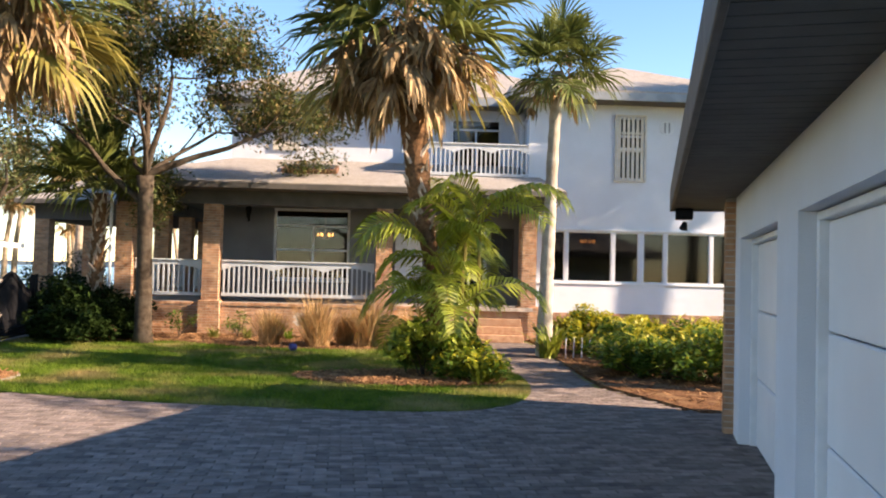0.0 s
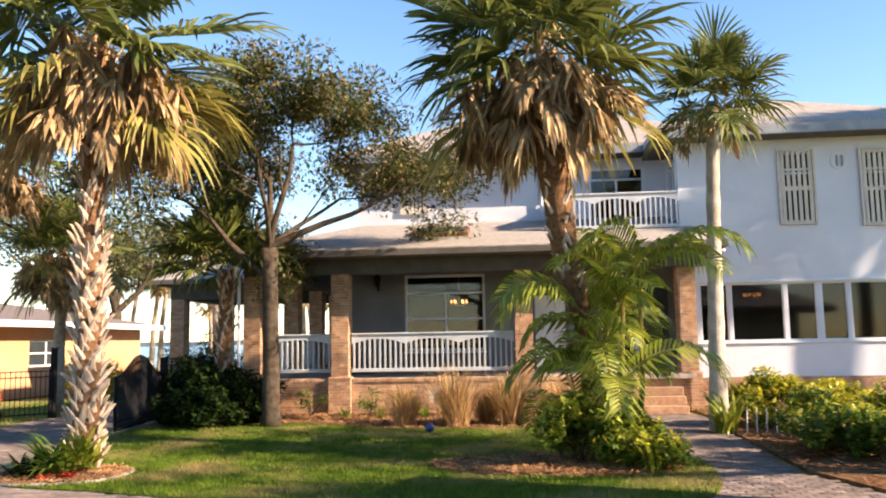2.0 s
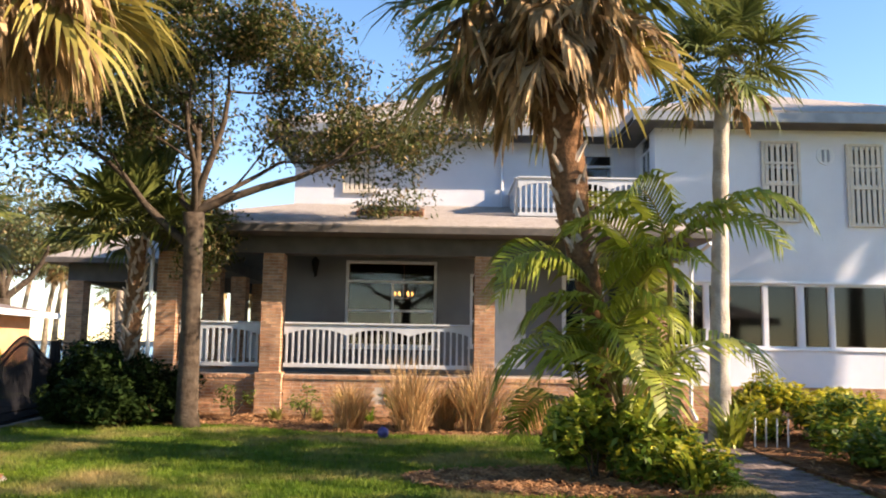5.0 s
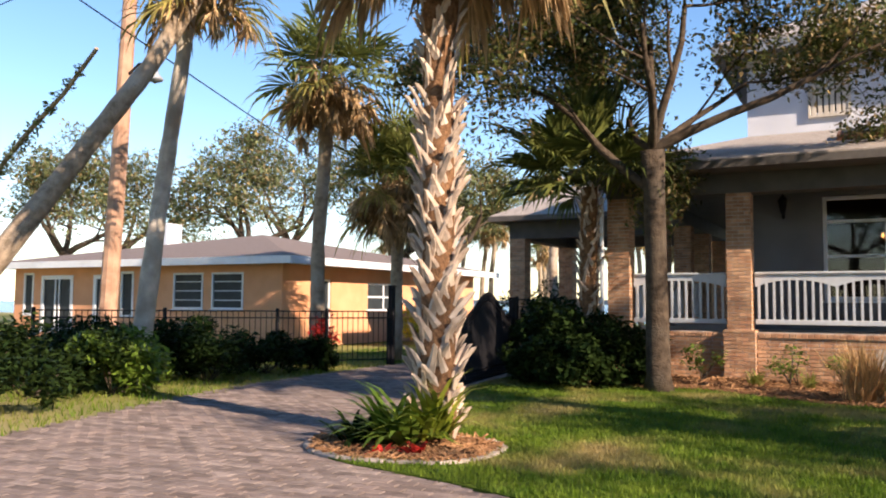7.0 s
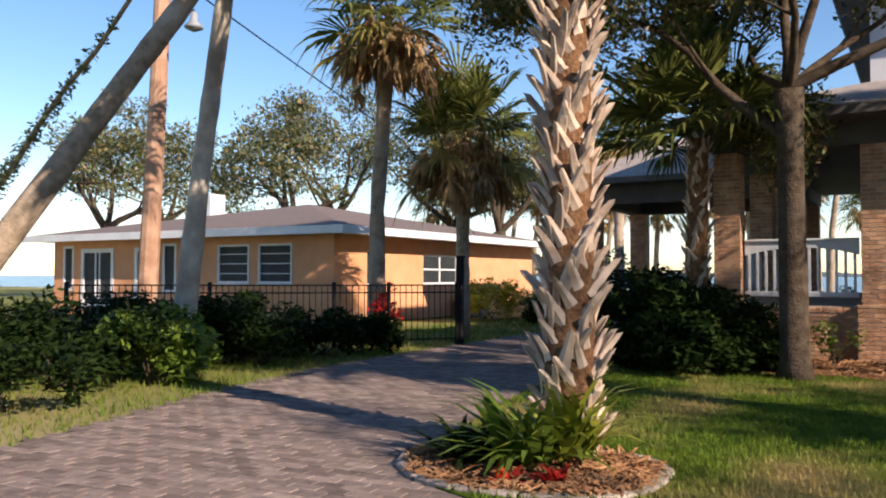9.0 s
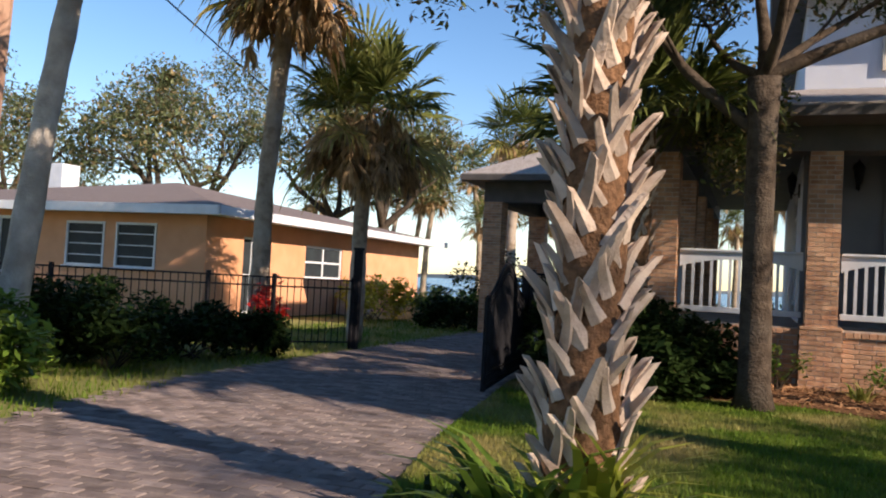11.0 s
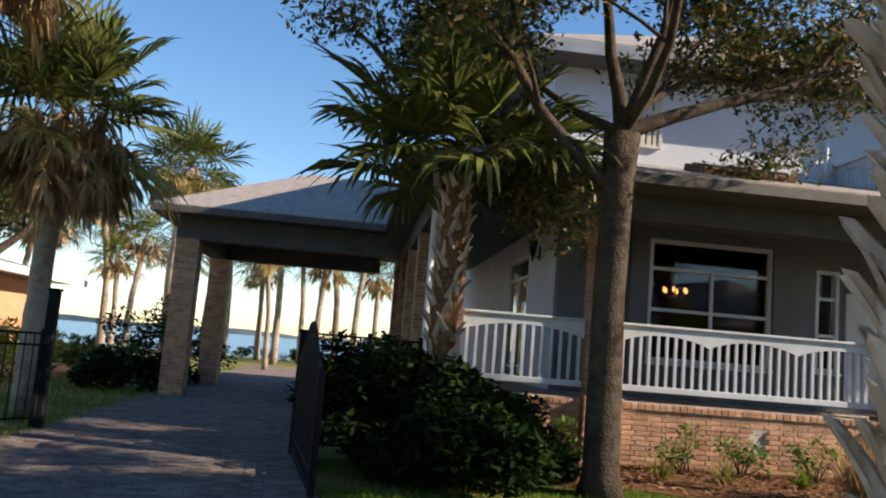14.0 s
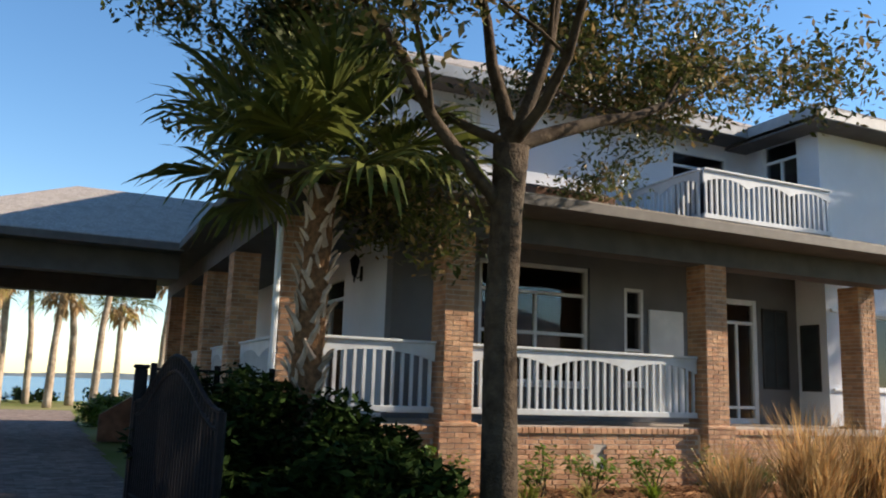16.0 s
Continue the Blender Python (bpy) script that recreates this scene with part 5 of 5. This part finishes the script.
def areca(at, label, seed, count=24, length=1.9):
    """A clump of leaning canes, each with a few arching feather fronds."""
    r = random.Random(seed)
    p = thing("areca_palm", label, "palm", at)
    mb, cb = MB(), MB()
    canes = []
    for i in range(7):
        o = Vector(at) + Vector((r.gauss(0, 0.14), r.gauss(0, 0.14), 0))
        top_ = o + Vector((r.uniform(-0.35, 0.30), r.uniform(-0.3, 0.3), 0.7 + 0.33 * i))
        cb.tube([o, o.lerp(top_, 0.5) + Vector((0.05, 0, 0)), top_], [0.045, 0.036, 0.03], 7)
        canes.append(top_)
    for i in range(count):
        q = canes[i % 7].copy() + Vector((0, 0, r.uniform(-0.15, 0.1)))
        az, el = i * 2.4 + r.uniform(-0.3, 0.3), r.uniform(0.45, 1.35)
        h = Vector((math.cos(az), math.sin(az), 0))
        ll = length * r.uniform(0.75, 1.1)
        twist = r.uniform(-0.5, 0.5)
        pts = []
        for s in range(15):
            pts.append(q.copy())
            q = q + (h * math.cos(el) + Vector((0, 0, math.sin(el)))) * ll / 14
            el -= 0.05 + 0.016 * s
        cb.tube(pts, [0.014 * (1 - k / 16) for k in range(15)], 5, cap=False)
        for s in range(3, 15):
            d = (pts[s] - pts[s - 1]).normalized()
            t = d.cross(Vector((0, 0, 1))).normalized()
            up_ = t.cross(d)
            t, up_ = t * math.cos(twist) + up_ * math.sin(twist), up_ * math.cos(twist) - t * math.sin(twist)
            for sub in (0, 0.5):
                b0 = pts[s - 1].lerp(pts[s], sub)
                le = (0.52 * math.sin(math.pi * min(1, (s + sub - 1) / 15) ** 0.8) + 0.10) * r.uniform(0.85, 1.1)
                for sg in (-1, 1):
                    u = (t * sg + d * 0.8 + up_ * 0.3).normalized()
                    wv = d * 0.030
                    m1 = b0 + u * le * 0.5
                    e1 = b0 + u * le - Vector((0, 0, le * r.uniform(0.3, 0.7)))
                    mb.face(b0 - wv * 0.5, b0 + wv * 0.5, m1 + wv, m1 - wv)
                    mb.face(m1 - wv, m1 + wv, e1)
    part("stalk", cb, M_FRONDY, p)["kind"] = "stuff"
    part("fronds", mb, M_ARECA, p)


areca((-0.30, 12.9, 0), "bright green areca palm under the tall palm", 71, 28, 1.85)
shrub("leafy_shrub", (-0.6, 12.4, 0), (0.72, 0.6, 1.15), 2600, 0.07, M_LEAF, "leafy green shrub in the mulch bed", "shrub", 72, 10, extra=(M_ARECA, 3000))
shrub("leafy_shrub", (0.0, 12.1, 0), (0.55, 0.5, 0.85), 1800, 0.055, M_LEAF, "low pale green shrub in the mulch bed", "shrub", 73, 8, extra=(M_LEAFY, 400))
strap_clump("lily_clump", (0.15, 11.75, 0), 70, 0.65, 0.02, M_ARECA, "arching green lily leaves in the bed", "lily", 74, 0.9, 0.5)
# Golden leaves: partly their own colour, partly sun on the tops put into colour
for i, (x, y, sx, sz, yel_) in enumerate(((3.1, 17.2, 0.9, 0.95, 2200), (4.5, 17.0, 1.0, 0.9, 2400), (4.1, 15.4, 1.0, 1.0, 900), (5.8, 15.8, 1.0, 1.05, 900), (3.3, 14.3, 0.9, 0.95, 500), (4.9, 13.7, 1.0, 1.05, 600), (6.6, 14.4, 1.0, 1.1, 500), (6.3, 17.4, 1.0, 0.95, 1400), (3.0, 12.9, 0.7, 0.8, 200), (4.2, 12.2, 0.9, 0.95, 150), (5.6, 12.3, 1.0, 1.0, 150), (7.6, 15.8, 1.0, 1.1, 500))):
    shrub("croton_shrub", (x, y, 0), (sx, 0.75, sz), 2600, 0.065, M_LEAF, "rounded shrub with golden and green leaves, top yellowed as if sunlit", "shrub", 80 + i, 8, "path shrubs", 14, (M_LEAFY, int(yel_ * 1.5)))
strap_clump("lily_clump", (2.0, 16.1, 0), 60, 0.95, 0.03, M_ARECA, "broad green lily leaves at the palm foot", "lily", 90, 1.1, 0.4)
for i in range(4):
    x = 2.35 + 0.17 * i
    s = thing("garden_stake", "short pale garden stake", "stake", (x, 16.0, 0), "garden stakes")
    mb = MB()
    mb.tube([(x, 16.0, -0.02), (x + 0.01, 16.0, 0.45)], [0.014, 0.012], 6)
    part("rod", mb, M_WHITE, s)
for i, (x, y, h) in enumerate(((-4.0, 17.6, 0.72), (-2.95, 17.5, 1.05), (-1.8, 17.7, 1.0), (-2.35, 18.1, 0.7), (-0.8, 18.2, 0.8))):
    strap_clump("dry_grass", (x, y, 0), 430, h * 1.2, 0.008, M_DRYGRASS, "dry tan ornamental grass clump", "ornamental grass", 100 + i, 1.25, 0.16, "dry grasses")
# Porch corner shrubs, with deep shade put into the leaf colour
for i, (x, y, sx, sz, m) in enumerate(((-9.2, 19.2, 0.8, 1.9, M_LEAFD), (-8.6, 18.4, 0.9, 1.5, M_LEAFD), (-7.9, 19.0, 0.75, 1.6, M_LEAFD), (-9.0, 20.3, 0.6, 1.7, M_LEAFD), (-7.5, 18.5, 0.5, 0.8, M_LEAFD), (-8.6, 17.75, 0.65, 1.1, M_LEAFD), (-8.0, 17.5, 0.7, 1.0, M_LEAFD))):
    shrub("dark_shrub", (x, y, 0), (sx, sx, sz), 4200, 0.07, m, "dense evergreen shrub by the porch corner, darkened for shade", "shrub", 110 + i, 8, "porch shrubs")
strap_clump("fern_clump", (-8.2, 18.6, 0.1), 60, 1.1, 0.03, M_LEAF, "arching fern at the young palm", "fern", 120, 1.0, 0.5)
for i, (x, y, h) in enumerate(((-6.55, 19.75, 0.9), (-5.1, 19.75, 0.8), (-4.3, 19.8, 0.7), (-3.3, 19.8, 0.75), (-2.2, 19.85, 0.7), (-1.1, 19.9, 0.6))):
    shrub("rose_bush", (x, y, 0), (0.32, 0.28, h), 260, 0.05, M_LEAF, "thin leggy rose bush before the brick base", "shrub", 130 + i, 7, "rose bushes", 8)
for i, x in enumerate((-5.6, -4.8, -3.8)):
    strap_clump("grass_tuft", (x, 19.2, 0), 50, 0.35, 0.012, M_BLADE, "small green grass tuft in the bed", "grass", 140 + i, 1.0, 0.4, "bed tufts")
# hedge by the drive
# M_LEAFD shrubs here carry the hedge's shade in their colour
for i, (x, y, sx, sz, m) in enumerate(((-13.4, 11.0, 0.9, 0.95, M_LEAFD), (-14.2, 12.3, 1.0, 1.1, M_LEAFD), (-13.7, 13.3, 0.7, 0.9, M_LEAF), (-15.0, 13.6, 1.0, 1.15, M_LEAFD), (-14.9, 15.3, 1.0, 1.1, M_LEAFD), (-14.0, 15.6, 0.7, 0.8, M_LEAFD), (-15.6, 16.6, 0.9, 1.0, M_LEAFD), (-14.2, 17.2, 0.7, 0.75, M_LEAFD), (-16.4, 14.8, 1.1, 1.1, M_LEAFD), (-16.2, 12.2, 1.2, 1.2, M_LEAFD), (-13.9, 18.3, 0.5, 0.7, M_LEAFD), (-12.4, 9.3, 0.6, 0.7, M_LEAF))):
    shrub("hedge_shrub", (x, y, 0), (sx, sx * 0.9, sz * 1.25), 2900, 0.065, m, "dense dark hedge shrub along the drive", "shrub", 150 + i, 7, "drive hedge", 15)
shrub("croton_plant", (-14.35, 19.15, 0.2), (0.3, 0.3, 1.4), 350, 0.08, M_RED, "red-leaved croton at a palm trunk", "shrub", 170, 6)
for i, (x, y, sx, sz, m) in enumerate(((-17.0, 28.5, 1.0, 1.6, M_LEAFY), (-16.2, 31.5, 1.0, 1.3, M_LEAF), (-14.3, 27.6, 0.8, 1.0, M_LEAFD), (-13.9, 30.6, 0.7, 0.9, M_LEAFD), (-14.6, 33.5, 1.6, 2.8, M_LEAFD), (-9.4, 35.5, 0.8, 1.0, M_LEAF))):
    shrub("garden_shrub", (x, y, 0), (sx, sx, sz), 2200, 0.09, m, "rounded garden shrub beside the carport", "shrub", 180 + i, 7, "carport shrubs")
# bed round the booted palm
strap_clump("fern_clump", (-7.8, 11.5, 0), 90, 0.78, 0.035, M_LEAF, "broad green fern leaves at the booted palm", "fern", 190, 0.8, 0.45)
strap_clump("fern_clump", (-7.5, 11.6, 0.1), 50, 0.72, 0.032, M_ARECA, "yellow-green fern leaves at the booted palm", "fern", 191, 0.9, 0.45)
strap_clump("fern_clump", (-8.15, 11.35, 0), 60, 0.5, 0.025, M_LEAFD, "dark low fern leaves at the booted palm", "fern", 192, 0.8, 0.5)
strap_clump("bromeliad", (-7.42, 11.1, 0), 26, 0.2, 0.03, M_RED, "red-leaved bromeliad in the mulch ring", "bromeliad", 193, 0.8, 0.4, "red bromeliads")
strap_clump("bromeliad", (-7.68, 10.98, 0), 22, 0.18, 0.03, M_RED, "small red bromeliad in the mulch ring", "bromeliad", 194, 0.8, 0.4, "red bromeliads")
ball = thing("garden_ball", "small dark blue ball on the lawn", "ball", (-3.35, 16.4, 0.1))
mb = MB()
mb.lathe([(0.0, -0.09)] + [(0.09 * math.cos(a / 8 * math.pi / 2 * 1.0), 0.09 * math.sin(a / 8 * math.pi / 2)) for a in range(-7, 8)] + [(0.0, 0.09)], (-3.35, 16.4, 0.1), 14)
part("shell", mb, surf("blue_plastic", (0.04, 0.04, 0.16), (0.06, 0.06, 0.22), 9, 0.4, 0), ball, smooth=True)

# dark trees past the wing and the garage
for i, (x, y, h) in enumerate(((13.5, 25.5, 0.9), (19.0, 29.0, 1.0))):
    oak("shade_tree", (x, y, 0), [(0, 0, 0, 0.4), (0.1, 0, 2.0, 0.3), (0.1, 0.1, 3.4 * h, 0.26)],
        [(2, (-0.8, 0, 0.7), 2.9 * h, 0.15), (2, (0.8, 0.2, 0.7), 2.9 * h, 0.15), (2, (0.0, 0.4, 1), 3.0 * h, 0.15), (2, (-0.2, -0.8, 0.6), 2.8 * h, 0.14)],
        M_OAKLEAF, "dark leafy tree beyond the wing", 220 + i, 7000, 0.13, 3, 0.55, 1200, 1.0, "trees beyond the wing", 0.9)
# tall palms and trees behind the garage, whose shade falls on the wing, the lawn and the court
for i, (x, y, h) in enumerate(((13.4, 19.3, 9.4), (18.0, 19.2, 10.6), (19.5, 17.6, 12.6))):
    fan_palm((x, y, 0), [(0, 0, 0), (0.1, 0, h * 0.5), (0.2, 0.1, h)], [0.2, 0.16, 0.16], 2.2, 34, 0, 30, 240 + i, "tall cabbage palm behind the garage", 20, group="palms behind the garage")
for i, (x, y, h) in enumerate(((13.6, 8.4, 1.5), (14.5, 1.5, 1.8))):
    oak("shade_tree", (x, y, 0), [(0, 0, 0, 0.4), (0.1, 0, 2.4, 0.3), (0.1, 0.1, 4.2 * h, 0.26)],
        [(2, (-0.8, 0, 0.6), 2.6, 0.15), (2, (0.8, 0.2, 0.7), 2.6, 0.15), (2, (0.0, 0.6, 0.8), 2.6, 0.15), (2, (-0.2, -0.8, 0.6), 2.6, 0.14)],
        M_OAKLEAF, "tall airy tree behind the garage", 250 + i, 2800, 0.14, 3, 0.6, 0, 1.0, "trees behind the garage", 0.8)
# Unseen trees, added south of the court to hold back sky light
for i, (x, y, h) in enumerate(((-5.0, -15.0, 1.5), (6.0, -17.0, 1.6), (-15.0, -10.0, 1.4))):
    oak("shade_tree", (x, y, 0), [(0, 0, 0, 0.5), (0.1, 0, 2.4, 0.36), (0.1, 0.1, 2.8 * h, 0.3)],
        [(2, (-0.8, 0, 0.5), 3.4, 0.17), (2, (0.8, 0.2, 0.5), 3.4, 0.17), (2, (0.0, 0.6, 0.9), 3.2, 0.16), (2, (-0.2, -0.8, 0.6), 3.2, 0.16)],
        M_OAKLEAF, "unseen broad tree added behind the court to cut sky light", 260 + i, 8000, 0.2, 3, 0.6, 0, 1.0, "street trees", 1.1)
for i, (x, y, sx, sz) in enumerate(((10.8, 23.0, 1.0, 2.2), (12.5, 21.5, 1.3, 2.6), (15.0, 24.0, 1.6, 2.8), (11.8, 26.5, 1.4, 2.4))):
    shrub("tall_shrub", (x, y, 0), (sx, sx, sz), 3500, 0.1, M_LEAFD, "tall dark shrub beyond the wing", "shrub", 230 + i, 7, "shrubs beyond the wing", 18)

# ---- beds, pavers, brick pieces, grass ----


def blob(cx, cy, rx, ry, k=28, wob=0.08):
    return [(cx + rx * math.cos(a) * (1 + wob * math.sin(3 * a + cx)), cy + ry * math.sin(a) * (1 + wob * math.cos(2 * a + cy))) for a in (2 * math.pi * i / k for i in range(k))]


BEDS = [blob(-1.0, 12.35, 1.75, 1.05), blob(-7.72, 11.45, 0.92, 0.75), [(-9.2, 18.0), (-6.2, 18.2), (-4.6, 17.2), (-2.9, 16.95), (-0.9, 17.2), (0.3, 17.9), (0.5, 20.4), (-9.2, 20.4)],
        [(2.05, 11.8), (2.75, 9.4), (9.5, 9.9), (9.5, 21.6), (2.3, 21.6), (2.4, 18.4), (2.15, 16.2)]]
rb = random.Random(8)
for i, poly in enumerate(BEDS):
    mb = MB()
    mb.prism(poly, -0.05, 0.022)
    solid("mulch_bed" if i == 0 else "mulch_bed.%03d" % i, mb, M_MULCH, "brown bark mulch bed", "mulch")
    xs, ys = [p[0] for p in poly], [p[1] for p in poly]
    mb = MB()
    cnt = 0
    want = (1700, 1500, 2200, 1800)[i]
    while cnt < want:
        x, y = rb.uniform(min(xs), max(xs)), rb.uniform(min(ys), max(ys))
        if not inside((x, y), poly):
            continue
        cnt += 1
        m = pose(x, y, 0.03 + rb.uniform(0, 0.02), rb.uniform(-25, 25), rb.uniform(-25, 25), rb.uniform(0, 360))
        ll = rb.uniform(0.03, 0.08)
        mb.box(-ll, ll, -0.008, 0.008, -0.003, 0.004, m)
    tagged(new("mulch_chips", mb.mesh("mulch_chips", M_CHIP)), "scattered bark and straw chips on the bed", "mulch", "", "stuff")
ring = BEDS[1]
for i in range(0, 28, 2):
    (xa, ya), (xb, yb) = ring[i], ring[(i + 2) % 28]
    s = thing("edging_stone", "curved grey edging stone round the palm bed", "stone", (xa, ya, 0), "edging stones")
    a = math.degrees(math.atan2(yb - ya, xb - xa))
    mb = MB()
    mb.cbox(0.005, math.hypot(xb - xa, yb - ya) - 0.005, -0.06, 0.05, -0.02, 0.035, 0.012, pose(xa, ya, 0, 0, 0, a))
    part("block", mb, M_STONE, s)

# paving: one sheet of joint sand, then stones in running bond
PAVE = [(-10.0, -4.0), (6.0, -4.0), (6.0, 9.0), (2.6, 9.6), (1.9, 11.8), (2.12, 16.2), (2.35, 18.4), (2.05, 20.2), (0.55, 20.2), (0.25, 18.1), (0.62, 15.2), (0.93, 12.3), (0.55, 10.2), (-0.5, 9.25), (-2.5, 9.3), (-4.8, 9.75), (-6.7, 10.35), (-8.3, 10.9), (-9.0, 13.0)] + [(-9.5, 16.0)] + DRIVE_R[::-1] + DRIVE_L[::-1]
mb = MB()
mb.prism(PAVE, -0.04, -0.012)
pave = solid("pavement", mb, M_JOINT, "sand bed of the paved court and drive", "paving")
PL, PW = 0.22, 0.11
STONE_MESH = MB().cbox(-PL / 2 + 0.004, PL / 2 - 0.004, -PW / 2 + 0.004, PW / 2 - 0.004, -0.03, 0, 0.006).mesh("paver", M_PAVERO)
rp = random.Random(9)
joined, single = MB(), 0
ground_stone = (Matrix.Rotation(radians(4), 4, "Z"))
inv = ground_stone.inverted()
for j in range(-60, 480):
    v = j * PW
    for i in range(-90, 60):
        u = i * PL + (PL / 2 if j % 2 else 0)
        p = ground_stone @ Vector((u, v, 0))
        if p.y < -1.0 or p.y > 47 or not inside((p.x, p.y), PAVE):
            continue
        if GM.inverted().to_3x3().row[0].dot(p - GM.translation) > 0.25 and p.y < 9.2:
            continue
        dz = rp.uniform(-0.003, 0.003)
        rot = rp.uniform(-1.2, 1.2)
        if -2.6 < p.x < 0.2 and 5.6 < p.y < 8.1 and single < 300:
            ob = part("paver", STONE_MESH, None, pave)
            ob.matrix_basis = pose(p.x, p.y, dz + 0.001, 0, 0, 4 + rot)
            single += 1
            continue
        n = len(joined.v)
        m = pose(p.x, p.y, dz, 0, 0, 4 + rot)
        a, b, c = PL / 2 - 0.004, PW / 2 - 0.004, 0.006
        for x, y, z in ((-a, -b, -0.006), (a, -b, -0.006), (a, b, -0.006), (-a, b, -0.006), (-a + c, -b + c, 0), (a - c, -b + c, 0), (a - c, b - c, 0), (-a + c, b - c, 0)):
            joined.v.append(tuple(m @ Vector((x, y, z))))
        joined.f += [(n + 4, n + 5, n + 6, n + 7), (n, n + 1, n + 5, n + 4), (n + 1, n + 2, n + 6, n + 5), (n + 2, n + 3, n + 7, n + 6), (n + 3, n, n + 4, n + 7)]
ps = part("pavers", joined, M_PAVER, pave)
ps["kind"] = "stuff"

# bricks of the porch base
BRICK = MB().cbox(-0.1, 0.1, -0.02, 0.0, -0.029, 0.029, 0.004).mesh("brick", M_BRICK)
cnt, rest = 0, MB()
for x0, x1 in ((-8.0, -6.31), (-5.73, -1.85), (-1.27, 0.55)):
    for k in range(11):
        z = 0.035 + 0.0677 * k
        u = x0 + (0.05 if k % 2 else 0.105)
        while u < x1 - 0.05:
            y = RY - 0.128 + rp.uniform(-0.002, 0.002)
            hole = -3.95 < u < -3.5 and 0.25 < z < 0.62 and (k + round(u / 0.213)) % 2
            if not hole:
                if -5.73 <= x0 < -1.5 and cnt < 240 or x0 < -6 and cnt < 300:
                    ob = part("brick", BRICK, None, porch_base)
                    ob.matrix_basis = pose(u, y, z)
                    cnt += 1
                else:
                    rest.cbox(u - 0.1, u + 0.1, y - 0.0, y + 0.02, z - 0.029, z + 0.029, 0.004)
            u += 0.213
bricks(rest, -8.35, -8.11, RY + 0.3, 32.8, 0, DECK - 0.11, "x")
part("bricks", rest, M_BRICKJ, porch_base)["kind"] = "stuff"
rest = MB()
bricks(rest, 2.75, 9.3, WY - 0.04, WY + 0.25, 0, 0.715, "y")
part("bricks", rest, M_BRICKJ, wing_base)["kind"] = "stuff"
cp = MB()
x = -8.0
while x < 0.5:
    if not (-6.33 < x < -5.75 or -1.9 < x < -1.25):
        cp.cbox(x + 0.004, x + 0.096, RY - 0.16, RY - 0.02, DECK - 0.1, DECK - 0.02, 0.006)
    x += 0.1
part("coping", cp, M_BRICKJ, porch_base)["kind"] = "stuff"

# grass blades
gb = MB()
rg = random.Random(12)
made = 0
while made < 60000:
    x, y = rg.uniform(-9.7, 1.0), rg.uniform(9.2, 18.9)
    if rg.random() > max(0.25, 1.25 - (y - 9) * 0.1):
        continue
    if not inside((x, y), LAWN) or inside((x, y), BEDS[0]) or inside((x, y), BEDS[1]) or inside((x, y), BEDS[2]):
        continue
    made += 1
    a = rg.uniform(0, 6.28)
    h, w = rg.uniform(0.025, 0.06), rg.uniform(0.004, 0.008)
    dx, dy = math.cos(a), math.sin(a)
    gb.face((x - dy * w, y + dx * w, 0.01), (x + dy * w, y - dx * w, 0.01), (x + dx * h * rg.uniform(0, 0.9), y + dy * h * rg.uniform(0, 0.9), 0.01 + h))
tagged(new("grass", gb.mesh("grass", M_BLADE)), "short green lawn grass with dry patches", "grass", "", "stuff")
vb = MB()
made = 0
while made < 14000:
    x, y = rg.uniform(-17, -11.5), rg.uniform(8, 30)
    edge = -11.2 - (y - 8.4) * 0.22 if y < 15 else -13.1
    if x > edge:
        continue
    made += 1
    a = rg.uniform(0, 6.28)
    h, w = rg.uniform(0.04, 0.1), rg.uniform(0.006, 0.012)
    dx, dy = math.cos(a), math.sin(a)
    vb.face((x - dy * w, y + dx * w, -0.03), (x + dy * w, y - dx * w, -0.03), (x + dx * h * 0.5, y + dy * h * 0.5, h - 0.02))
tagged(new("verge_grass", vb.mesh("verge_grass", M_BLADE)), "rough verge grass beside the drive", "grass", "", "stuff")
